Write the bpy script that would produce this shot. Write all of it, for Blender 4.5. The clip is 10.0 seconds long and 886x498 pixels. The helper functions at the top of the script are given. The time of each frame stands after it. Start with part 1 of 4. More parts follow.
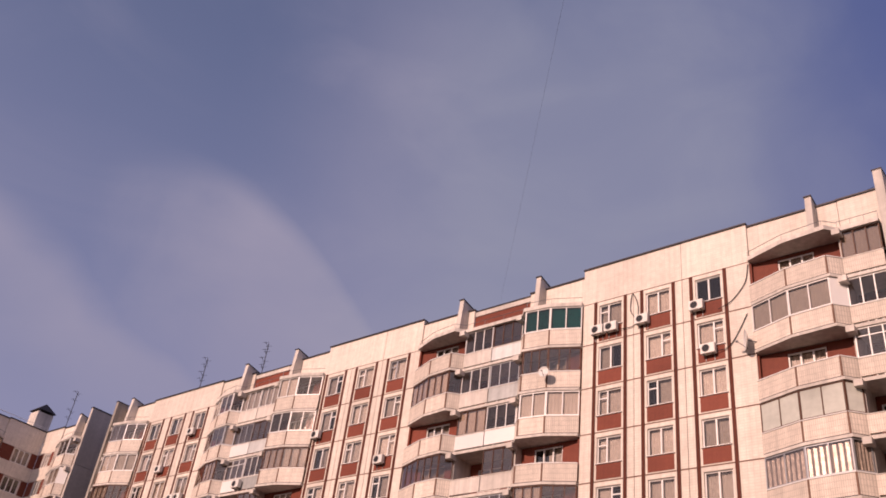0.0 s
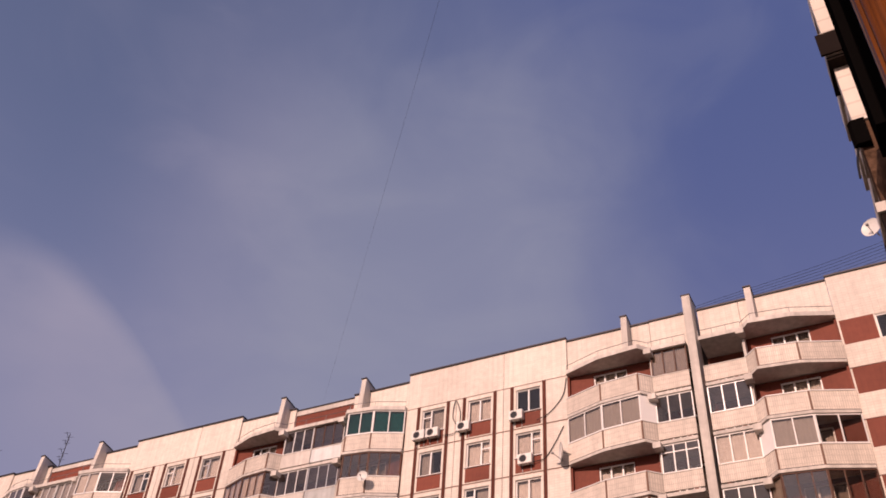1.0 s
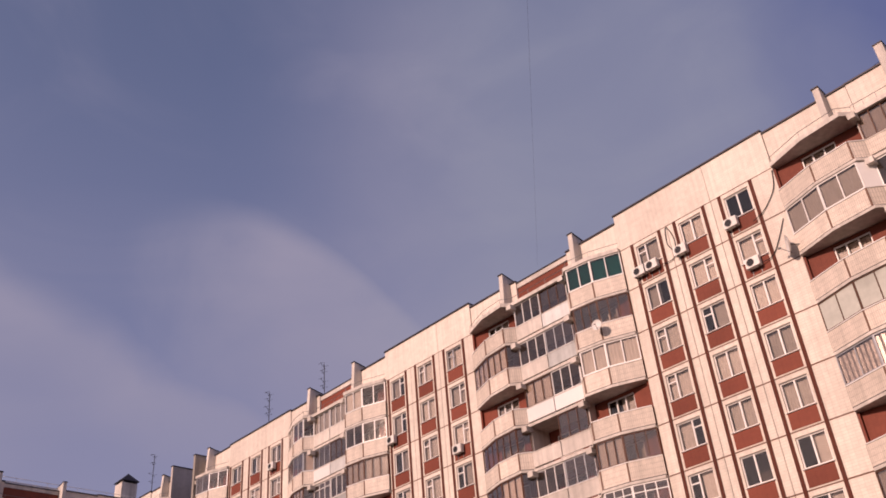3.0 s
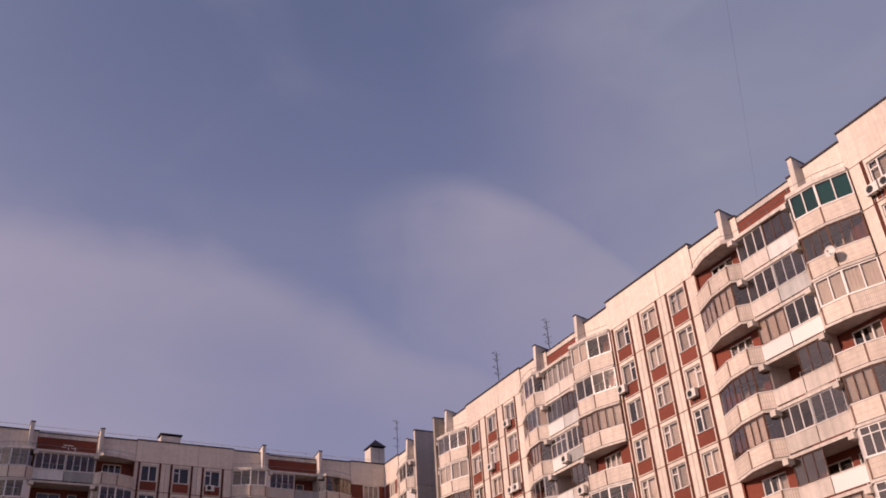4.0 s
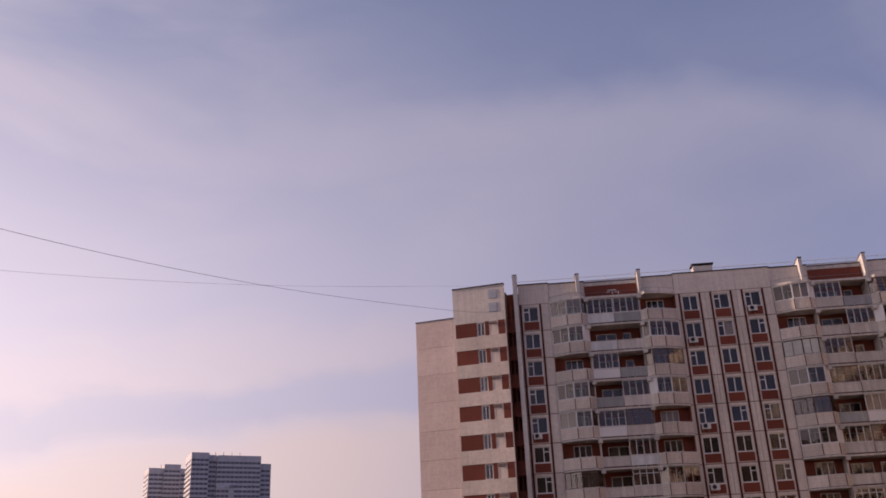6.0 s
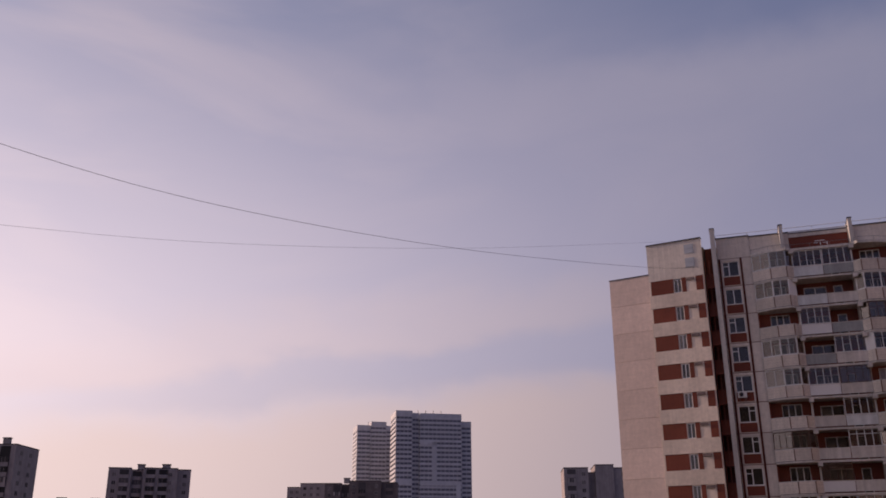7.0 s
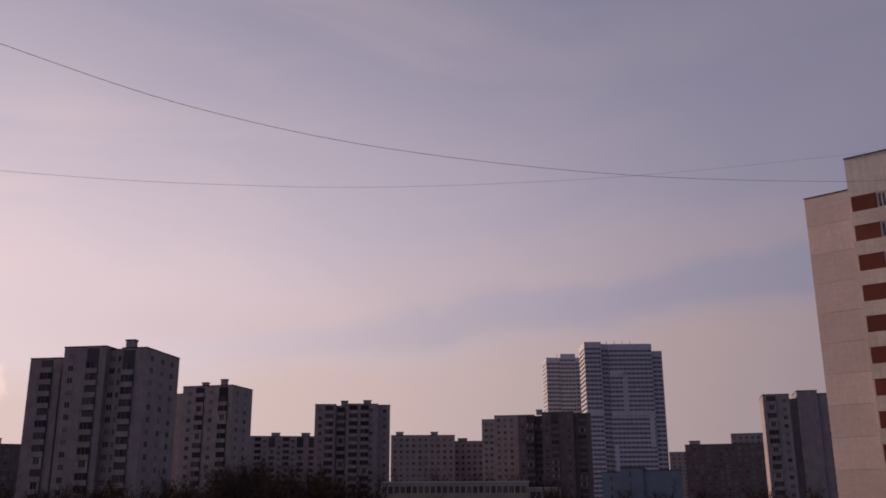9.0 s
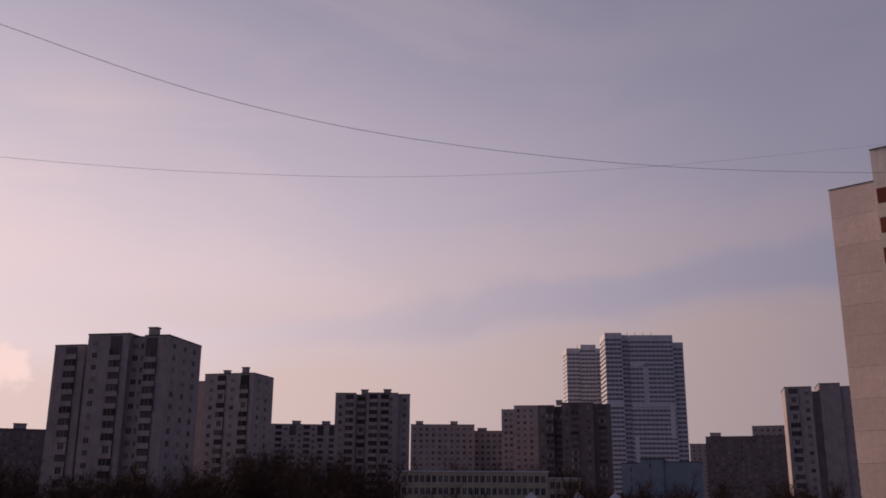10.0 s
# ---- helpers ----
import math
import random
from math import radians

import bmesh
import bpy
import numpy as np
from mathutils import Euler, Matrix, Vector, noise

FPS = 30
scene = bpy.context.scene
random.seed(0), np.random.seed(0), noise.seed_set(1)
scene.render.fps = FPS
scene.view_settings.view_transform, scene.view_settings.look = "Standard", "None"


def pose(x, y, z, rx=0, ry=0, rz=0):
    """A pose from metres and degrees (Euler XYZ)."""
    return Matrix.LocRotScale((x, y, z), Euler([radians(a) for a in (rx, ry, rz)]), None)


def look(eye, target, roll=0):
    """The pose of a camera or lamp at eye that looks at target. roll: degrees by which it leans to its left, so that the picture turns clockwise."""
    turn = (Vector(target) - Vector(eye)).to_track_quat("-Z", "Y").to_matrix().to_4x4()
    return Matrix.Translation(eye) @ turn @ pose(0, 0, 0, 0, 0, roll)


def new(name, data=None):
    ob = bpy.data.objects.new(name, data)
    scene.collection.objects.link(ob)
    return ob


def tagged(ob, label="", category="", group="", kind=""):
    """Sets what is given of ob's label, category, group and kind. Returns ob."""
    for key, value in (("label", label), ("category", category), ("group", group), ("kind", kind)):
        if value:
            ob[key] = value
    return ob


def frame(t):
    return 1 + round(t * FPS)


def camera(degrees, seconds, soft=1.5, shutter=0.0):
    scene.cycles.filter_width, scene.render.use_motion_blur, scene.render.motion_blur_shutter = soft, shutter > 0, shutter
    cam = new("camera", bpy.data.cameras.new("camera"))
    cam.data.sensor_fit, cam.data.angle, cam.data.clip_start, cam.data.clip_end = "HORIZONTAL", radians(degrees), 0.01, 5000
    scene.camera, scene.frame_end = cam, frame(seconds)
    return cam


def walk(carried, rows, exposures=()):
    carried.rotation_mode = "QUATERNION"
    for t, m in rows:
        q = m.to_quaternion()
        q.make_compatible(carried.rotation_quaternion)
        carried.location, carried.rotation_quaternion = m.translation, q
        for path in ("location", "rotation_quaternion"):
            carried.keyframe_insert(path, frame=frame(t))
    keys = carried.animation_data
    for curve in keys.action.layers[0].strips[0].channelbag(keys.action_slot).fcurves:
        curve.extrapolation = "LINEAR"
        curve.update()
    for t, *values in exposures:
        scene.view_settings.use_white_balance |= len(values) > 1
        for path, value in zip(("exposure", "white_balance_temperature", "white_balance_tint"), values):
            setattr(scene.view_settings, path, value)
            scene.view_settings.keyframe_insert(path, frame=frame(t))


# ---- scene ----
EYE = (0.0, 0.0, 12.0)
# seconds, yaw, pitch, roll of the camera, which turns almost on the spot, and its sway along y
TURNS = [
    (0.0, -51.77, 33.63, -6.46, 0.020),
    (0.5, -58.79, 37.83, -4.93, 0.022),
    (1.0, -62.77, 40.90, -3.35, 0.022),
    (1.5, -62.23, 39.56, -1.61, 0.000),
    (2.0, -59.25, 38.34, -0.82, -0.027),
    (2.5, -51.53, 34.77, 0.77, -0.015),
    (2.7, -48.31, 33.44, 2.72, 0.000),
    (3.8, -29.24, 31.26, 4.14, 0.000),
    (4.0, -27.70, 30.71, 3.34, 0.000),
    (4.5, -22.61, 28.62, 2.60, 0.000),
    (5.0, -11.00, 24.66, 3.13, 0.000),
    (5.5, -2.20, 22.44, 3.10, 0.000),
    (6.0, 6.23, 21.78, 2.35, 0.000),
    (6.2, 8.44, 21.34, 1.53, 0.000),
    (7.3, 21.43, 19.15, 0.50, 0.000),
    (7.5, 23.05, 19.02, 0.68, 0.000),
    (8.0, 26.07, 18.13, -0.17, 0.000),
    (8.5, 29.16, 17.50, 0.37, 0.000),
    (9.0, 30.09, 15.46, 0.25, 0.000),
    (9.5, 31.43, 15.03, -0.67, 0.000),
    (10.0, 31.27, 14.82, -0.37, 0.000),
]
cam = camera(52.02, 10.0, soft=1.75, shutter=0.0)
walk(cam, [(t, pose(EYE[0], EYE[1] + sway, EYE[2], 90 + p, r, y)) for t, y, p, r, sway in TURNS],
     exposures=[(0.0, 0.13, 6850, 27), (1.0, 0.1, 6850, 27), (2.5, 0.07, 6850, 27), (4.0, 0.1, 6850, 26), (5.0, 0.11, 6740, 23), (6.0, 0.24, 6640, 21.5), (7.5, -0.38, 6600, 22), (9.0, -0.55, 6640, 23), (10.0, -0.53, 6680, 23)])

# ---- world, sun ----
SUN_AZ, SUN_EL = -86.0, 21.0  # degrees from +y towards +x, and up
world = bpy.data.worlds.new("sky")
scene.world = world
world.use_nodes = True
wn, wl = world.node_tree.nodes, world.node_tree.links
wn.clear()


def put(socket, value):
    if isinstance(value, (int, float)):
        socket.default_value = value
    elif isinstance(value, tuple):
        socket.default_value = value
    else:
        wl.new(value, socket)


def calc(op, a, b=0.0, c=0.0):
    n = wn.new("ShaderNodeMath")
    n.operation = op
    for s, v in zip(n.inputs, (a, b, c)):
        put(s, v)
    return n.outputs[0]


def ramp(v, a, b, lo=0.0, hi=1.0):
    """lo at a, hi at b, smoothly between."""
    n = wn.new("ShaderNodeMapRange")
    n.interpolation_type = "SMOOTHSTEP"
    if a > b:
        a, b, lo, hi = b, a, hi, lo
    for s, x in zip(n.inputs, (v, a, b, lo, hi)):
        put(s, x)
    return n.outputs[0]


def blend(f, a, b):
    n = wn.new("ShaderNodeMix")
    n.data_type = "RGBA"
    put(n.inputs["Factor"], f); put(n.inputs[6], a); put(n.inputs[7], b)
    return n.outputs[2]


def cloud_noise(vec, scale, stretch, turn, detail=4.0, rough=0.5, warp=0.4):
    m = wn.new("ShaderNodeMapping")
    m.inputs["Rotation"].default_value = (0, 0, radians(turn))
    m.inputs["Scale"].default_value = stretch
    wl.new(vec, m.inputs[0])
    n = wn.new("ShaderNodeTexNoise")
    for k, v in (("Scale", scale), ("Detail", detail), ("Roughness", rough), ("Distortion", warp)):
        n.inputs[k].default_value = v
    wl.new(m.outputs[0], n.inputs["Vector"])
    return n.outputs["Fac"]


sky = wn.new("ShaderNodeTexSky")
sky.sky_type = "NISHITA"
sky.sun_disc = False
sky.sun_elevation, sky.sun_rotation = radians(SUN_EL), radians(SUN_AZ)
sky.air_density, sky.dust_density, sky.ozone_density = 1.0, 0.8, 2.4
coord = wn.new("ShaderNodeTexCoord").outputs["Generated"]
sepw = wn.new("ShaderNodeSeparateXYZ")
wl.new(coord, sepw.inputs[0])
DEG = 57.29578
azim = calc("MULTIPLY", calc("ARCTAN2", sepw.outputs["X"], sepw.outputs["Y"]), DEG)
elev = calc("MULTIPLY", calc("ARCSINE", sepw.outputs["Z"]), DEG)
# the sky as a map of azimuth and elevation, frayed a little by noise
mapv = wn.new("ShaderNodeCombineXYZ")
wl.new(azim, mapv.inputs[0]); wl.new(elev, mapv.inputs[1])
fray = calc("MULTIPLY", calc("SUBTRACT", cloud_noise(mapv.outputs[0], 0.11, (1, 1, 1), 25, 4, 0.55), 0.5), 7.0)
el2 = calc("ADD", elev, fray)
az2 = calc("ADD", azim, calc("MULTIPLY", fray, 1.4))
# a feather of cirrus with a crisp upper rim
rim1 = calc("SUBTRACT", 35.4, calc("MULTIPLY", calc("POWER", calc("ABSOLUTE", calc("SUBTRACT", azim, 29.0)), 2.0), 0.0324))
dep1 = calc("SUBTRACT", rim1, calc("ADD", elev, calc("MULTIPLY", fray, 0.25)))
m1 = calc("MULTIPLY", calc("MULTIPLY", ramp(dep1, -0.6, 1.8), ramp(dep1, 18.0, 3.0, 0.3, 1.0)), calc("MULTIPLY", ramp(az2, 21.0, 35.0), ramp(azim, 62.0, 48.0)))
# a long band that dips towards the corner of the yard
rim2 = calc("SUBTRACT", 31.0, calc("MULTIPLY", calc("MAXIMUM", calc("SUBTRACT", azim, 13.0), 0.0), 0.42))
dep2 = calc("SUBTRACT", rim2, calc("ADD", elev, calc("MULTIPLY", fray, 0.45)))
m2 = calc("MULTIPLY", calc("MULTIPLY", ramp(dep2, -1.2, 2.0), ramp(dep2, 7.0, 1.2, ramp(azim, 9.0, 24.0, 0.78, 0.3), 1.0)), calc("MULTIPLY", ramp(azim, 46.0, 30.0), ramp(azim, -24.0, 11.0, 0.15, 1.0)))
# a thin veil higher up, which ends before the deep blue
az3 = calc("ADD", azim, calc("MULTIPLY", fray, 0.6))
m3 = calc("MULTIPLY", calc("MULTIPLY", ramp(az3, 28.0, 52.0), ramp(az3, 83.0, 63.0)), ramp(el2, 59.0, 42.0, 0.12, 1.0))
# streaks over the bright side of the sky
st = cloud_noise(mapv.outputs[0], 0.05, (0.55, 1.9, 1), 9, 5, 0.5, 0.6)
m4 = calc("MULTIPLY", ramp(st, 0.40, 0.66), ramp(azim, 8.0, -45.0))
wisp = calc("MULTIPLY", ramp(cloud_noise(mapv.outputs[0], 0.09, (0.6, 1.3, 1), -35, 5, 0.5, 0.8), 0.42, 0.75), 0.14)
# fine fibres that run through the veils
fibre = ramp(cloud_noise(mapv.outputs[0], 0.09, (0.6, 1.7, 1), -52, 5, 0.5, 0.7), 0.3, 0.7, 0.84, 1.10)
m1, m2, m3 = (calc("MULTIPLY", m, fibre) for m in (m1, m2, m3))
veil = calc("MAXIMUM", calc("MAXIMUM", calc("MULTIPLY", m1, 0.80), calc("MULTIPLY", m2, 0.60)), calc("MAXIMUM", calc("MULTIPLY", m3, 0.70), calc("MULTIPLY", m4, 0.42)))
veil = calc("MINIMUM", calc("ADD", veil, wisp), 0.95)
haze = ramp(elev, 52.0, 4.0, 0.17, 0.74)
sund = (math.sin(radians(SUN_AZ)) * math.cos(radians(SUN_EL)), math.cos(radians(SUN_AZ)) * math.cos(radians(SUN_EL)), math.sin(radians(SUN_EL)))
dot = wn.new("ShaderNodeVectorMath")
dot.operation = "DOT_PRODUCT"
dot.inputs[1].default_value = sund
wl.new(coord, dot.inputs[0])
glow = calc("POWER", ramp(dot.outputs["Value"], -0.22, 1.0), 1.55)
# a peach layer over the roofs, and a blue lane above it that widens away from the sun
along = calc("ADD", azim, 35.0)
el3 = calc("ADD", elev, calc("ADD", calc("MULTIPLY", fray, 0.45), calc("MULTIPLY", calc("SUBTRACT", st, 0.5), 8.0)))
e_low = calc("ADD", 9.5, calc("MULTIPLY", along, 0.08))
e_high = calc("ADD", 11.4, calc("MULTIPLY", along, 0.12))
over = calc("SUBTRACT", el3, e_low)
pink = calc("MULTIPLY", ramp(over, 1.3, -2.2), ramp(azim, 20.0, -15.0))
lane = calc("MULTIPLY", calc("MULTIPLY", ramp(over, -0.6, 0.7), ramp(calc("SUBTRACT", el3, e_high), 1.0, -0.6)), calc("MULTIPLY", ramp(azim, -48.0, -30.0), ramp(azim, 18.0, -2.0)))
above = calc("SUBTRACT", el3, e_high)
rose = calc("MULTIPLY", calc("MULTIPLY", ramp(above, -0.5, 0.6), ramp(above, 4.2, 0.8)), calc("MULTIPLY", ramp(azim, -62.0, -42.0), ramp(azim, 6.0, -12.0)))
low = ramp(elev, 42.0, 12.0)
bright = calc("MULTIPLY", glow, calc("ADD", 0.35, calc("MULTIPLY", low, 0.65)))
hazecol = blend(bright, (2.42, 2.46, 3.8, 1), (12.2, 10.4, 10.4, 1))
cloudcol = blend(bright, blend(ramp(azim, 34.0, 54.0), (2.88, 2.96, 3.85, 1), (2.5, 2.85, 3.65, 1)), (12.2, 10.0, 9.3, 1))
col = blend(ramp(azim, 25.0, 85.0, 0.1, 0.85), sky.outputs[0], (0.36, 0.78, 2.35, 1))
col = blend(haze, col, hazecol)
col = blend(veil, col, cloudcol)
col = blend(calc("MULTIPLY", pink, 0.85), col, blend(glow, (3.9, 3.3, 3.4, 1), (10.6, 8.6, 7.6, 1)))
col = blend(calc("MULTIPLY", rose, 0.38), col, blend(glow, (3.8, 3.3, 3.5, 1), (10.4, 8.5, 8.0, 1)))
col = blend(calc("MULTIPLY", lane, 0.34), col, blend(glow, (2.7, 2.75, 3.7, 1), (6.4, 6.2, 7.0, 1)))
# small bright puffs of steam low over the roofs
puff = calc("ADD", calc("POWER", calc("DIVIDE", calc("SUBTRACT", azim, -57.3), 1.5), 2.0), calc("POWER", calc("DIVIDE", calc("SUBTRACT", elev, 6.6), 1.3), 2.0))
puffn = ramp(calc("ADD", puff, calc("MULTIPLY", calc("SUBTRACT", cloud_noise(mapv.outputs[0], 0.55, (1, 1, 1), 0, 5, 0.6), 0.5), 4.2)), 1.5, 0.3)
col = blend(calc("MULTIPLY", puffn, 0.8), col, (13.5, 10.6, 9.4, 1))
bg = wn.new("ShaderNodeBackground")
bg.inputs["Strength"].default_value = 0.1
wl.new(col, bg.inputs["Color"])
wout = wn.new("ShaderNodeOutputWorld")
wl.new(bg.outputs[0], wout.inputs[0])

sun_data = bpy.data.lights.new("sun", "SUN")
sun_data.energy, sun_data.angle, sun_data.color = 3.8, radians(0.6), (1.0, 0.755, 0.59)
sun = new("sun", sun_data)
sun.matrix_world = look((-200, 60, 90), Vector((-200, 60, 90)) - 100 * Vector(sund))

# ---- materials ----
def material(name, colour, rough=0.8, metal=0.0, grain=0.12, scale=3.0, stain=0.15, stain_scale=0.35, bump=0.15, streak=0.0, per_piece=0.06, tile=None, tile_dark=0.75, fibres=None):
    """A surface with fine grain, large stains, rain streaks and, where tile is (width, height), joints between small tiles."""
    m = bpy.data.materials.new(name)
    m.use_nodes = True
    nt = m.node_tree
    N, L = nt.nodes, nt.links
    p = N["Principled BSDF"]
    p.inputs["Roughness"].default_value, p.inputs["Metallic"].default_value = rough, metal
    p.inputs["Specular IOR Level"].default_value = 0.5 if rough < 0.5 else 0.2
    geo = N.new("ShaderNodeNewGeometry")
    tc = N.new("ShaderNodeTexCoord")
    fine = N.new("ShaderNodeTexNoise"); fine.inputs["Scale"].default_value = scale; fine.inputs["Detail"].default_value = 6
    if fibres:
        mf = N.new("ShaderNodeMapping"); mf.inputs["Scale"].default_value = fibres
        L.new(tc.outputs["Object"], mf.inputs[0]); L.new(mf.outputs[0], fine.inputs["Vector"])
    else:
        L.new(tc.outputs["Object"], fine.inputs["Vector"])
    big = N.new("ShaderNodeTexNoise"); big.inputs["Scale"].default_value = stain_scale; big.inputs["Detail"].default_value = 4
    L.new(geo.outputs["Position"], big.inputs["Vector"])
    ms = N.new("ShaderNodeMapping"); ms.inputs["Scale"].default_value = (3.0, 3.0, 0.12)
    L.new(geo.outputs["Position"], ms.inputs[0])
    runs = N.new("ShaderNodeTexNoise"); runs.inputs["Scale"].default_value = 1.0; runs.inputs["Detail"].default_value = 5
    L.new(ms.outputs[0], runs.inputs["Vector"])
    info = N.new("ShaderNodeObjectInfo")

    def amount(src, amp):
        r = N.new("ShaderNodeMapRange")
        r.inputs["From Min"].default_value, r.inputs["From Max"].default_value = 0.25, 0.75
        r.inputs["To Min"].default_value, r.inputs["To Max"].default_value = 1 - amp, 1 + amp * 0.5
        L.new(src, r.inputs["Value"])
        return r.outputs[0]

    def times(a, b):
        k = N.new("ShaderNodeMath"); k.operation = "MULTIPLY"
        L.new(a, k.inputs[0]); L.new(b, k.inputs[1])
        return k.outputs[0]

    f = times(amount(fine.outputs["Fac"], grain), amount(big.outputs["Fac"], stain))
    if streak:
        f = times(f, amount(runs.outputs["Fac"], streak))
    f = times(f, amount(info.outputs["Random"], per_piece))
    height = fine.outputs["Fac"]
    if tile:
        sx = N.new("ShaderNodeSeparateXYZ"); L.new(tc.outputs["Object"], sx.inputs[0])
        cx = N.new("ShaderNodeCombineXYZ"); L.new(sx.outputs["X"], cx.inputs[0]); L.new(sx.outputs["Z"], cx.inputs[1])
        br = N.new("ShaderNodeTexBrick")
        br.offset, br.squash = 0.0, 1.0
        for k, v in (("Scale", 1.0), ("Brick Width", tile[0]), ("Row Height", tile[1]), ("Mortar Size", 0.012), ("Mortar Smooth", 0.3), ("Bias", 0.0)):
            br.inputs[k].default_value = v
        br.inputs["Color1"].default_value = (1, 1, 1, 1); br.inputs["Color2"].default_value = (0.93, 0.93, 0.93, 1)
        br.inputs["Mortar"].default_value = (tile_dark,) * 3 + (1,)
        L.new(cx.outputs[0], br.inputs["Vector"])
        bw = N.new("ShaderNodeRGBToBW"); L.new(br.outputs["Color"], bw.inputs[0])
        f = times(f, bw.outputs[0])
        height = bw.outputs[0]
    mixc = N.new("ShaderNodeVectorMath"); mixc.operation = "SCALE"
    mixc.inputs[0].default_value = colour
    L.new(f, mixc.inputs["Scale"])
    L.new(mixc.outputs[0], p.inputs["Base Color"])
    if bump:
        b = N.new("ShaderNodeBump"); b.inputs["Strength"].default_value = bump; b.inputs["Distance"].default_value = 0.02
        L.new(height, b.inputs["Height"]); L.new(b.outputs[0], p.inputs["Normal"])
    return m


def glass(name, tint, clear):
    """Window glass: mirrors the sky at its surface, lets the room behind show."""
    m = bpy.data.materials.new(name)
    m.use_nodes = True
    N, L = m.node_tree.nodes, m.node_tree.links
    N.clear()
    tr = N.new("ShaderNodeBsdfTransparent"); tr.inputs[0].default_value = (*tint, 1)
    gl = N.new("ShaderNodeBsdfGlossy"); gl.inputs["Roughness"].default_value = 0.03; gl.inputs["Color"].default_value = (0.92, 0.89, 0.87, 1)
    lw = N.new("ShaderNodeLayerWeight"); lw.inputs["Blend"].default_value = 0.5
    fr = N.new("ShaderNodeMath"); fr.operation = "POWER"; fr.inputs[1].default_value = 4.0
    L.new(lw.outputs["Facing"], fr.inputs[0])
    tc = N.new("ShaderNodeTexCoord"); no = N.new("ShaderNodeTexNoise"); no.inputs["Scale"].default_value = 1.3
    L.new(tc.outputs["Object"], no.inputs["Vector"])
    bu = N.new("ShaderNodeBump"); bu.inputs["Strength"].default_value = 0.06; bu.inputs["Distance"].default_value = 0.1
    L.new(no.outputs["Fac"], bu.inputs["Height"]); L.new(bu.outputs[0], gl.inputs["Normal"])
    ad = N.new("ShaderNodeMath"); ad.operation = "ADD"; ad.inputs[1].default_value = clear
    L.new(fr.outputs[0], ad.inputs[0])
    mi = N.new("ShaderNodeMixShader"); out = N.new("ShaderNodeOutputMaterial")
    L.new(ad.outputs[0], mi.inputs[0]); L.new(tr.outputs[0], mi.inputs[1]); L.new(gl.outputs[0], mi.inputs[2]); L.new(mi.outputs[0], out.inputs[0])
    return m


M_TILE = material("cream_ceramic_tile", (0.74, 0.66, 0.58), 0.55, tile=(0.30, 0.15), tile_dark=0.80, streak=0.12, stain=0.12)
M_PANEL = material("balcony_tile", (0.74, 0.65, 0.565), 0.6, tile=(0.10, 0.28), tile_dark=0.66, streak=0.16, stain=0.15, per_piece=0.12)
M_RED = material("red_brown_tile", (0.215, 0.058, 0.036), 0.65, tile=(0.24, 0.075), tile_dark=0.8, stain=0.2, per_piece=0.12)
M_STRIP = material("brown_paint_strip", (0.10, 0.030, 0.020), 0.8, streak=0.2)
M_GREYGABLE = material("grey_gable_panel", (0.52, 0.47, 0.43), 0.85, streak=0.1, stain=0.12)
# Cream tile again, paler and warmer to hold grazing sunlight in its colour.
M_APRON_LIT = material("sunlit_apron_tile", (0.82, 0.69, 0.58), 0.6, tile=(0.30, 0.15), tile_dark=0.9, streak=0.12)
M_CONC = material("raw_concrete", (0.40, 0.36, 0.32), 0.9, streak=0.3, stain=0.3, bump=0.4, scale=6)
M_PLASTER = material("painted_concrete", (0.62, 0.57, 0.52), 0.85, streak=0.25, stain=0.2)
# Warm tone with part of the low sunlight on the end gable mixed in.
M_GABLE_LIT = material("gable_panel", (0.77, 0.61, 0.535), 0.85, tile=(0.30, 0.15), tile_dark=0.94, streak=0.05, stain=0.08)
M_COPING = material("dark_coping_metal", (0.05, 0.045, 0.05), 0.5, 0.6)
M_SEAM = material("joint_sealant", (0.20, 0.12, 0.09), 0.9)
M_PVC = material("white_window_frame", (0.72, 0.70, 0.68), 0.4, grain=0.03, stain=0.05)
M_WOOD = material("brown_wood_frame", (0.11, 0.055, 0.038), 0.6, grain=0.3, scale=9)
M_GREYF = material("grey_aluminium_frame", (0.42, 0.42, 0.43), 0.4, 0.5)
# Dark tone that stands in for the missing light inside rooms.
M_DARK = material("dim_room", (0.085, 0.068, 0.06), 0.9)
M_CURT = material("pale_curtain", (0.66, 0.60, 0.56), 0.9, grain=0.2, scale=7, per_piece=0.35)
M_SIDING = material("corrugated_sheet", (0.55, 0.56, 0.55), 0.5, streak=0.2, per_piece=0.4)
M_BOARD = material("pale_board", (0.52, 0.53, 0.48), 0.7, stain=0.3)
M_FOIL = material("silver_foil", (0.62, 0.60, 0.60), 0.4, 0.55, bump=1.0, scale=5, grain=0.4)
M_METAL = material("grey_steel", (0.25, 0.24, 0.24), 0.5, 0.7)
M_BLACKM = material("black_steel", (0.03, 0.03, 0.035), 0.6, 0.3)
M_AC = material("air_conditioner_case", (0.72, 0.70, 0.66), 0.45, streak=0.15)
M_DISH = material("dish_white", (0.75, 0.73, 0.70), 0.4)
M_PINE = material("varnished_pine", (0.46, 0.125, 0.006), 0.55, grain=0.35, scale=14, stain=0.2, fibres=(9, 9, 0.35))
M_POST = material("dark_stained_pine", (0.17, 0.048, 0.008), 0.45, grain=0.6, scale=14, stain=0.35, stain_scale=3.0, fibres=(12, 12, 0.3))
# Black that paints deep shade on the outer frame and the small lump.
M_BLACK_SHADE = material("black_shade", (0.004, 0.0035, 0.0035), 0.9)
